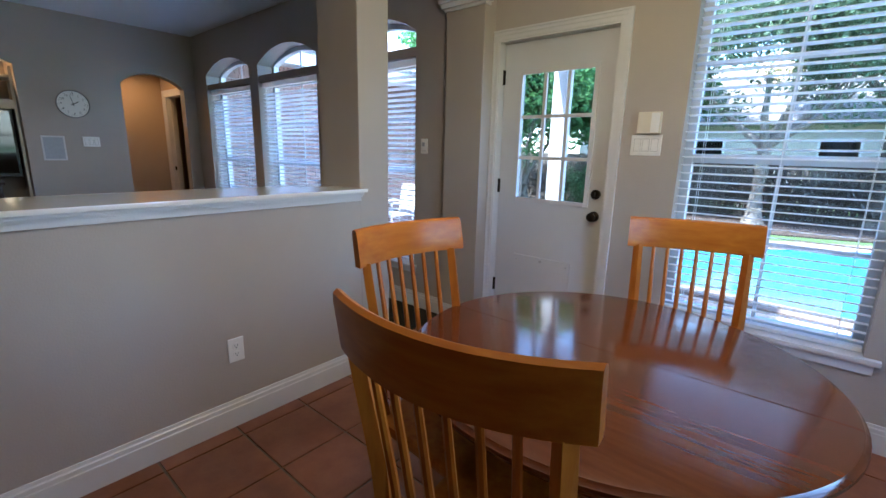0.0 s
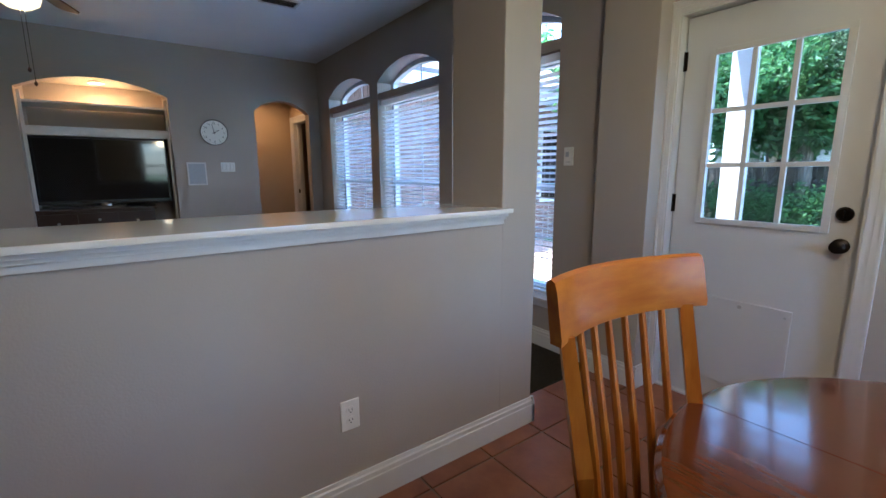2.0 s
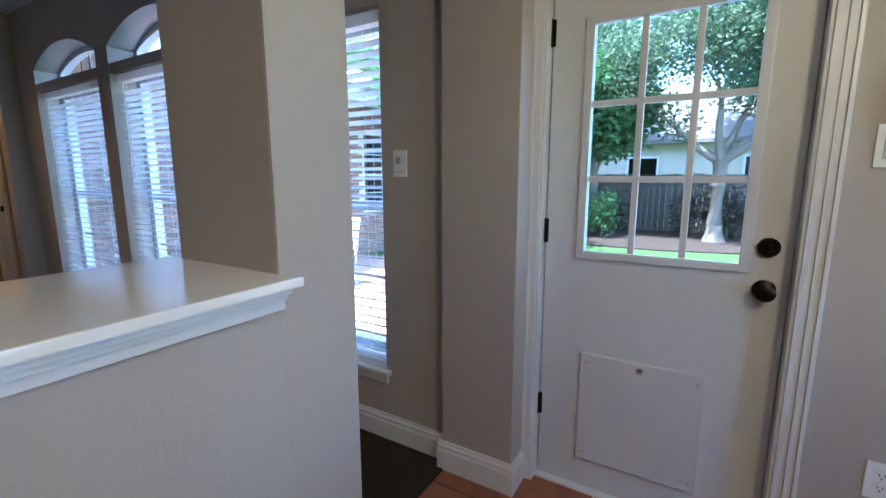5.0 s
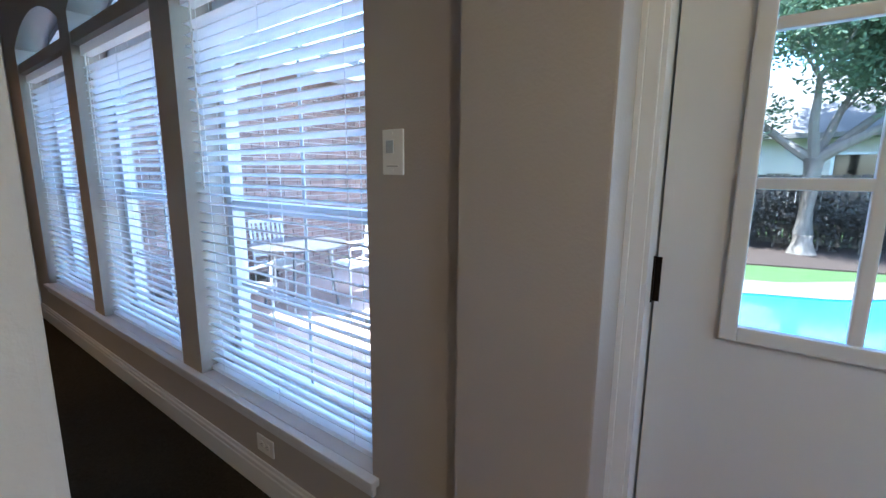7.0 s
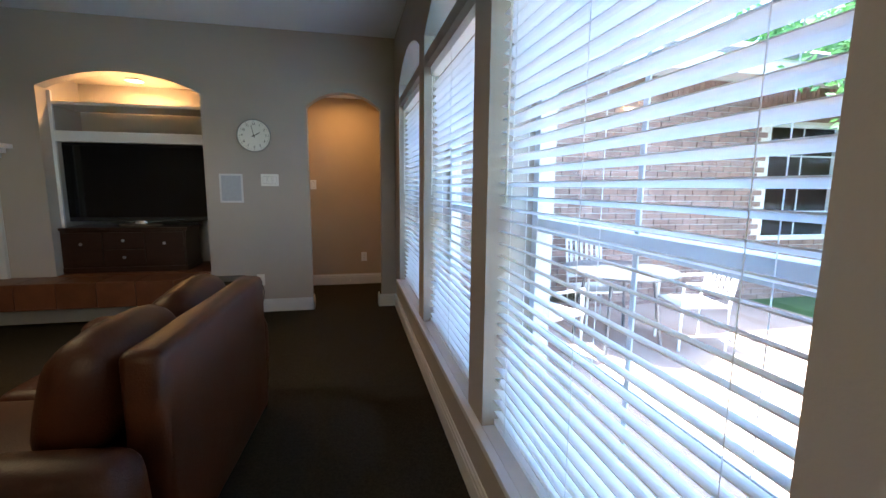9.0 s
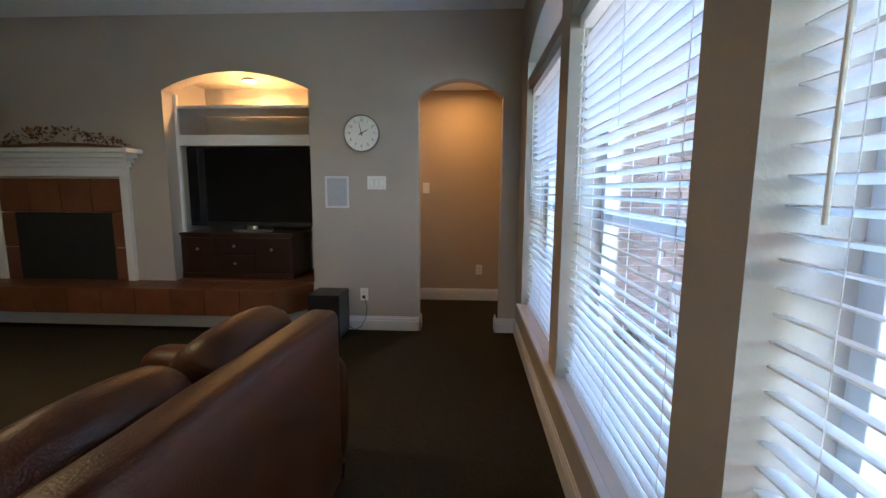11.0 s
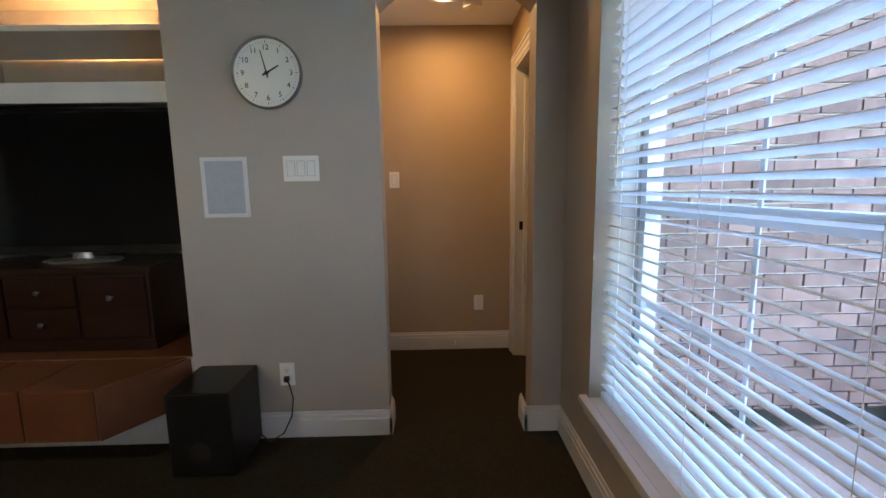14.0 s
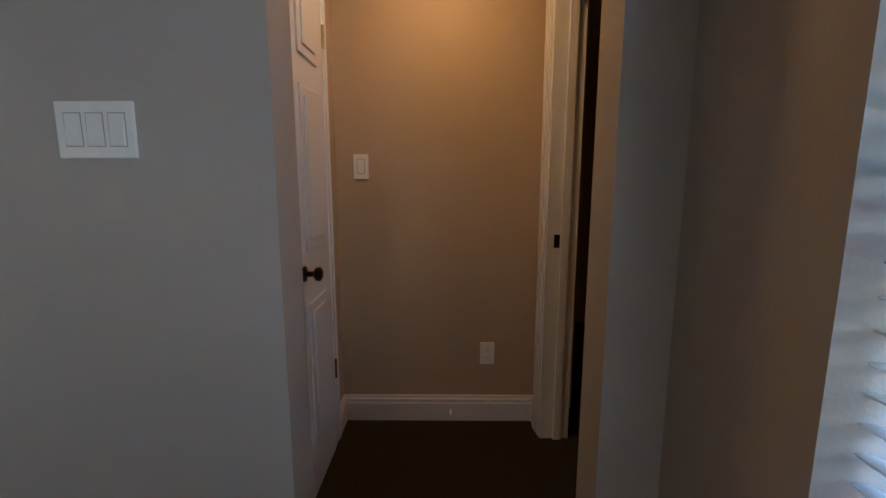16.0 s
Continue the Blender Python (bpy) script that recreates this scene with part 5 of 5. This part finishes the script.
def palm(x, y, h, label, seed):
    rnd = random.Random(seed)
    t = thing("palm_tree", label, "palm", at=(x, y, GZ))
    bm = bmesh.new()
    tube(bm, [(0, 0, 0), (0.03, 0, h * 0.5), (0, 0.03, h)], [0.16, 0.13, 0.12], 12)
    part("trunk", bm, BARK, t, "shaggy trunk")
    bm = bmesh.new()
    for i in range(30):
        a, e = rnd.uniform(0, 6.28), rnd.uniform(-0.7, 1.0)
        d = Vector((math.cos(a) * math.cos(e), math.sin(a) * math.cos(e), math.sin(e)))
        base = Vector((0, 0, h)) + d * 0.55
        side = d.cross(Vector((0, 0, 1))).normalized()
        up = side.cross(d)
        for j in range(13):
            f = radians(-75 + 12.5 * j)
            tip = base + (d * math.cos(f) + side * math.sin(f)) * 0.55 - Vector((0, 0, 0.12)) + up * 0.03
            w = (tip - base).cross(up).normalized() * 0.02
            bm.faces.new([bm.verts.new(v) for v in (base, base * 0.5 + tip * 0.5 + w, tip, base * 0.5 + tip * 0.5 - w)])
        bm.faces.new([bm.verts.new(v) for v in (Vector((0, 0, h)), base + side * 0.012, base - side * 0.012)])
    part("crown", bm, PALM, t, "fan-shaped fronds")
    return t


palm(10.4, 1.9, 2.55, "fan palm with a shaggy trunk by the fence", 21)
palm(10.6, -4.9, 2.9, "fan palm with a shaggy trunk by the fence", 22)

# neighbouring house
house = thing("neighbour_house", "pale neighbouring house with a grey roof", "house", at=(21, -2, GZ))
bm = bmesh.new()
box(bm, -3, 5, -11, 9, 0, 2.9)
part("wall", bm, SIDING, house, "pale walls")
bm = bmesh.new()
extrude_poly(bm, [(-3.6, 2.75), (5.6, 2.75), (5.6, 2.9), (1.0, 5.6), (-3.6, 2.9)], -11.6, 9.6, "y")
part("roof", bm, SHINGLE, house, "grey shingle roof")
for y in (-8.5, -5, -1, 3, 6):
    bm = bmesh.new()
    box(bm, -3.06, -3.0, y, y + 1.2, 1.0, 2.3, 0.01)
    w = part("window", bm, VINYL, house)
    bm = bmesh.new()
    box(bm, -3.075, -3.062, y + 0.08, y + 1.12, 1.08, 2.22)
    part("pane", bm, SCREEN, w, "dark panes")

# porch post
post = thing("porch_post", "square white porch post with base and cap", "post", at=(1.42, 0.06, GZ + 0.018))
bm = bmesh.new()
box(bm, -0.07, 0.07, -0.07, 0.07, 0.0, 2.75, 0.006)
part("shaft", bm, WHITE_METAL, post)
bm = bmesh.new()
box(bm, -0.09, 0.09, -0.09, 0.09, 0.0, 0.16, 0.008)
part("base", bm, WHITE_METAL, post)
bm = bmesh.new()
box(bm, -0.10, 0.10, -0.10, 0.10, 2.62, 2.75, 0.008)
part("cap", bm, WHITE_METAL, post)
bm = bmesh.new()
box(bm, XO, 1.60, -1.25, 0.20, 2.57, 2.70)
structure("porch_roof", bm, TRIM, "small white porch roof over the back door", "roof")

# ---- patio furniture ----


def patio_chair(place, rz, label):
    t = thing("patio_chair", label, "chair", group="white patio chairs", at=place, rz=rz)
    bm = bmesh.new()
    box(bm, -0.22, 0.22, 0.02, 0.46, 0.40, 0.425, 0.006)
    part("seat", bm, WHITE_METAL, t)
    for sx in (-0.205, 0.205):
        for sy, top in ((0.0, 0.92), (0.44, 0.62)):
            bm = bmesh.new()
            tube(bm, [(sx, sy, 0.0), (sx, sy, 0.42), (sx, sy - (0.09 if sy == 0 else 0), top)], 0.014, 8)
            part("leg", bm, WHITE_METAL, t)
        bm = bmesh.new()
        tube(bm, [(sx, -0.04, 0.63), (sx, 0.46, 0.62)], 0.014, 8)
        part("armrest", bm, WHITE_METAL, t)
    for z, y in ((0.50, -0.018), (0.90, -0.085)):
        bm = bmesh.new()
        box(bm, -0.205, 0.205, y - 0.012, y + 0.012, z - 0.02, z + 0.02, 0.004)
        part("back_rail", bm, WHITE_METAL, t)
    for i in range(6):
        bm = bmesh.new()
        u = -0.155 + 0.062 * i
        tube(bm, [(u, -0.018, 0.50), (u, -0.085, 0.90)], [0.015, 0.015], 4)
        part("back_slat", bm, WHITE_METAL, t)
    return t


PZ = GZ + 0.018
pt = thing("patio_table", "round grey metal patio table", "table", at=(1.85, 3.75, PZ))
bm = bmesh.new()
lathe(bm, [(0.50, 0.69), (0.52, 0.70), (0.52, 0.715), (0.50, 0.72)], sides=40)
part("tabletop", bm, RIM, pt, smooth=True)
for kx in range(4):
    a = radians(45 + 90 * kx)
    bm = bmesh.new()
    tube(bm, [(0.40 * math.cos(a), 0.40 * math.sin(a), 0.0), (0.30 * math.cos(a), 0.30 * math.sin(a), 0.69)], 0.016, 8)
    part("leg", bm, RIM, pt)
patio_chair((0.80, 3.45, PZ), -70, "white slatted patio chair drawn up to the table")
patio_chair((2.75, 3.55, PZ), 80, "white slatted patio chair drawn up to the table")
patio_chair((1.95, 4.50, PZ), 178, "white slatted patio chair near the brick wall")

# ---- brick wing ----
WY = 4.93
WWIN = [(4.75, 5.95), (6.20, 7.40)]
bm = bmesh.new()
wall_with_openings(bm, "y", WY + 0.012, WY + 0.11, XO, 9.0, 2.62, [(a, b, 0.62, 2.14, None) for a, b in WWIN])
wing = structure("wall_brick_wing", bm, MORTAR, "red-brown brick wall of the house wing with two windows")
bm = bmesh.new()
box(bm, XO, 9.0, WY + 0.012, WY + 0.11, GZ - 0.02, 0.0)
part("footing", bm, MORTAR, wing)
for i, (a, b) in enumerate(WWIN):
    w = window("window_%d" % (6 + i), "y", WY + 0.03, WY + 0.09, a, b, 0.62, 2.14, label="white window in the brick wing with dark panes")
# added box: the gloom behind these panes comes from its dark colour
bm = bmesh.new()
box(bm, 4.6, 7.6, WY + 0.5, WY + 0.55, 0.4, 2.3)
box(bm, 4.6, 7.6, WY + 0.112, WY + 0.498, 2.25, 2.3)
box(bm, 4.6, 7.6, WY + 0.112, WY + 0.498, 0.4, 0.45)
box(bm, 4.6, 4.65, WY + 0.112, WY + 0.498, 0.452, 2.248)
box(bm, 7.55, 7.6, WY + 0.112, WY + 0.498, 0.452, 2.248)
structure("wall_wing_dark_box", bm, DARKWOOD, "dark-coloured box added behind the wing's windows to darken their panes")
bm = bmesh.new()
box(bm, XO, 9.3, WY - 0.45, WY + 0.11, 2.62, 2.66)
box(bm, XO, 9.3, WY - 0.47, WY - 0.45, 2.58, 2.76)
structure("trim_soffit", bm, TRIM, "white soffit and fascia under the wing's roof", "soffit")
bm = bmesh.new()
extrude_poly(bm, [(WY - 0.5, 2.76), (WY + 4.5, 4.7), (WY + 4.5, 4.8), (WY - 0.5, 2.84)], XO, 9.3, "x")
structure("roof_wing", bm, SHINGLE, "grey shingle roof of the wing", "roof")
BW, BH, J = 0.203, 0.064, 0.010
bm = bmesh.new()
box(bm, 0, BW, -0.008, 0.02, 0, BH, 0.0)
brick_mesh = mesh_of("brick", bm, BRICK)
bm = bmesh.new()
box(bm, 0, BW / 2 - J / 2, -0.008, 0.02, 0, BH, 0.0)
half_mesh = mesh_of("brick", bm, BRICK)
bm = bmesh.new()
box(bm, 0, BH, -0.008, 0.02, 0, BW, 0.0)
soldier_mesh = mesh_of("brick", bm, BRICK)
verts, faces = [], []
rnd = random.Random(9)
made = 0
z = GZ
row = 0
while z < 2.36:
    x = XO + 0.004 + (0 if row % 2 == 0 else -(BW + J) / 2)
    while x < 8.95:
        x0, x1 = max(x, XO + 0.004), min(x + BW, 8.99)
        blocked = any(x1 > a - 0.001 and x0 < b + 0.001 and z + BH > 0.62 and z < 2.14 for a, b in WWIN)
        if x1 - x0 > 0.03 and not blocked:
            dy = rnd.uniform(-0.0025, 0.0025)
            if x0 < 2.3 and z > 0.30 and z < 2.0:
                if x1 - x0 > 0.15:
                    o = new("brick", brick_mesh)
                else:
                    o = new("brick", half_mesh)
                o.parent = wing
                o.location = (x0, WY + dy, z)
                made += 1
            else:
                n0 = len(verts)
                for yy in (WY - 0.008 + dy, WY + 0.02):
                    for xx, zz in ((x0, z), (x1, z), (x1, z + BH), (x0, z + BH)):
                        verts.append((xx, yy, zz))
                faces += [(n0, n0 + 1, n0 + 2, n0 + 3), (n0, n0 + 4, n0 + 5, n0 + 1), (n0 + 1, n0 + 5, n0 + 6, n0 + 2), (n0 + 2, n0 + 6, n0 + 7, n0 + 3), (n0 + 3, n0 + 7, n0 + 4, n0)]
        x += BW + J
    z += BH + J
    row += 1
x = XO + 0.004
while x < 8.9:
    n0 = len(verts)
    for yy in (WY - 0.012, WY + 0.02):
        for xx, zz in ((x, 2.375), (x + BH, 2.375), (x + BH, 2.60), (x, 2.60)):
            verts.append((xx, yy, zz))
    faces += [(n0, n0 + 1, n0 + 2, n0 + 3), (n0, n0 + 4, n0 + 5, n0 + 1), (n0 + 1, n0 + 5, n0 + 6, n0 + 2), (n0 + 3, n0 + 7, n0 + 4, n0)]
    x += BH + J
me = bpy.data.meshes.new("brickwork")
me.from_pydata(verts, [], faces)
me.materials.append(BRICK_FAR)
o = new("brickwork", me)
o.parent = wing
o["kind"] = "stuff"

# ---- floor tiles ----
TS = 0.33
bm = bmesh.new()
box(bm, 0.004, TS - 0.006, 0.004, TS - 0.006, -0.012, 0.0, 0.003)
tile_mesh = mesh_of("tile", bm, TILE)
rnd = random.Random(4)
gx0, gy0 = -0.62, -0.10
EDGE = 0.185
for i in range(-20, 2):
    for j in range(-10, 2):
        x0, y0 = gx0 + i * TS, gy0 + j * TS
        x1, y1 = x0 + TS, y0 + TS
        if x1 < WEST or x0 > XB or y1 < SOUTH or y0 > EDGE:
            continue
        if x0 >= WEST and x1 <= XB and y0 >= SOUTH and y1 <= EDGE:
            o = new("tile", tile_mesh)
            o.location = (x0, y0, rnd.uniform(-0.0012, 0.0))
        else:
            bm = bmesh.new()
            bx0, bx1, by0, by1 = max(x0 + 0.004, WEST), min(x1 - 0.006, XB + 0.08), max(y0 + 0.004, SOUTH), min(y1 - 0.006, EDGE)
            if bx1 - bx0 < 0.01 or by1 - by0 < 0.01:
                bm.free()
                continue
            box(bm, bx0 - x0, bx1 - x0, by0 - y0, by1 - y0, -0.012, 0.0, 0.003)
            o = new("tile", mesh_of("tile", bm, TILE))
            o.location = (x0, y0, -0.0005)
        o.parent = floor_tile
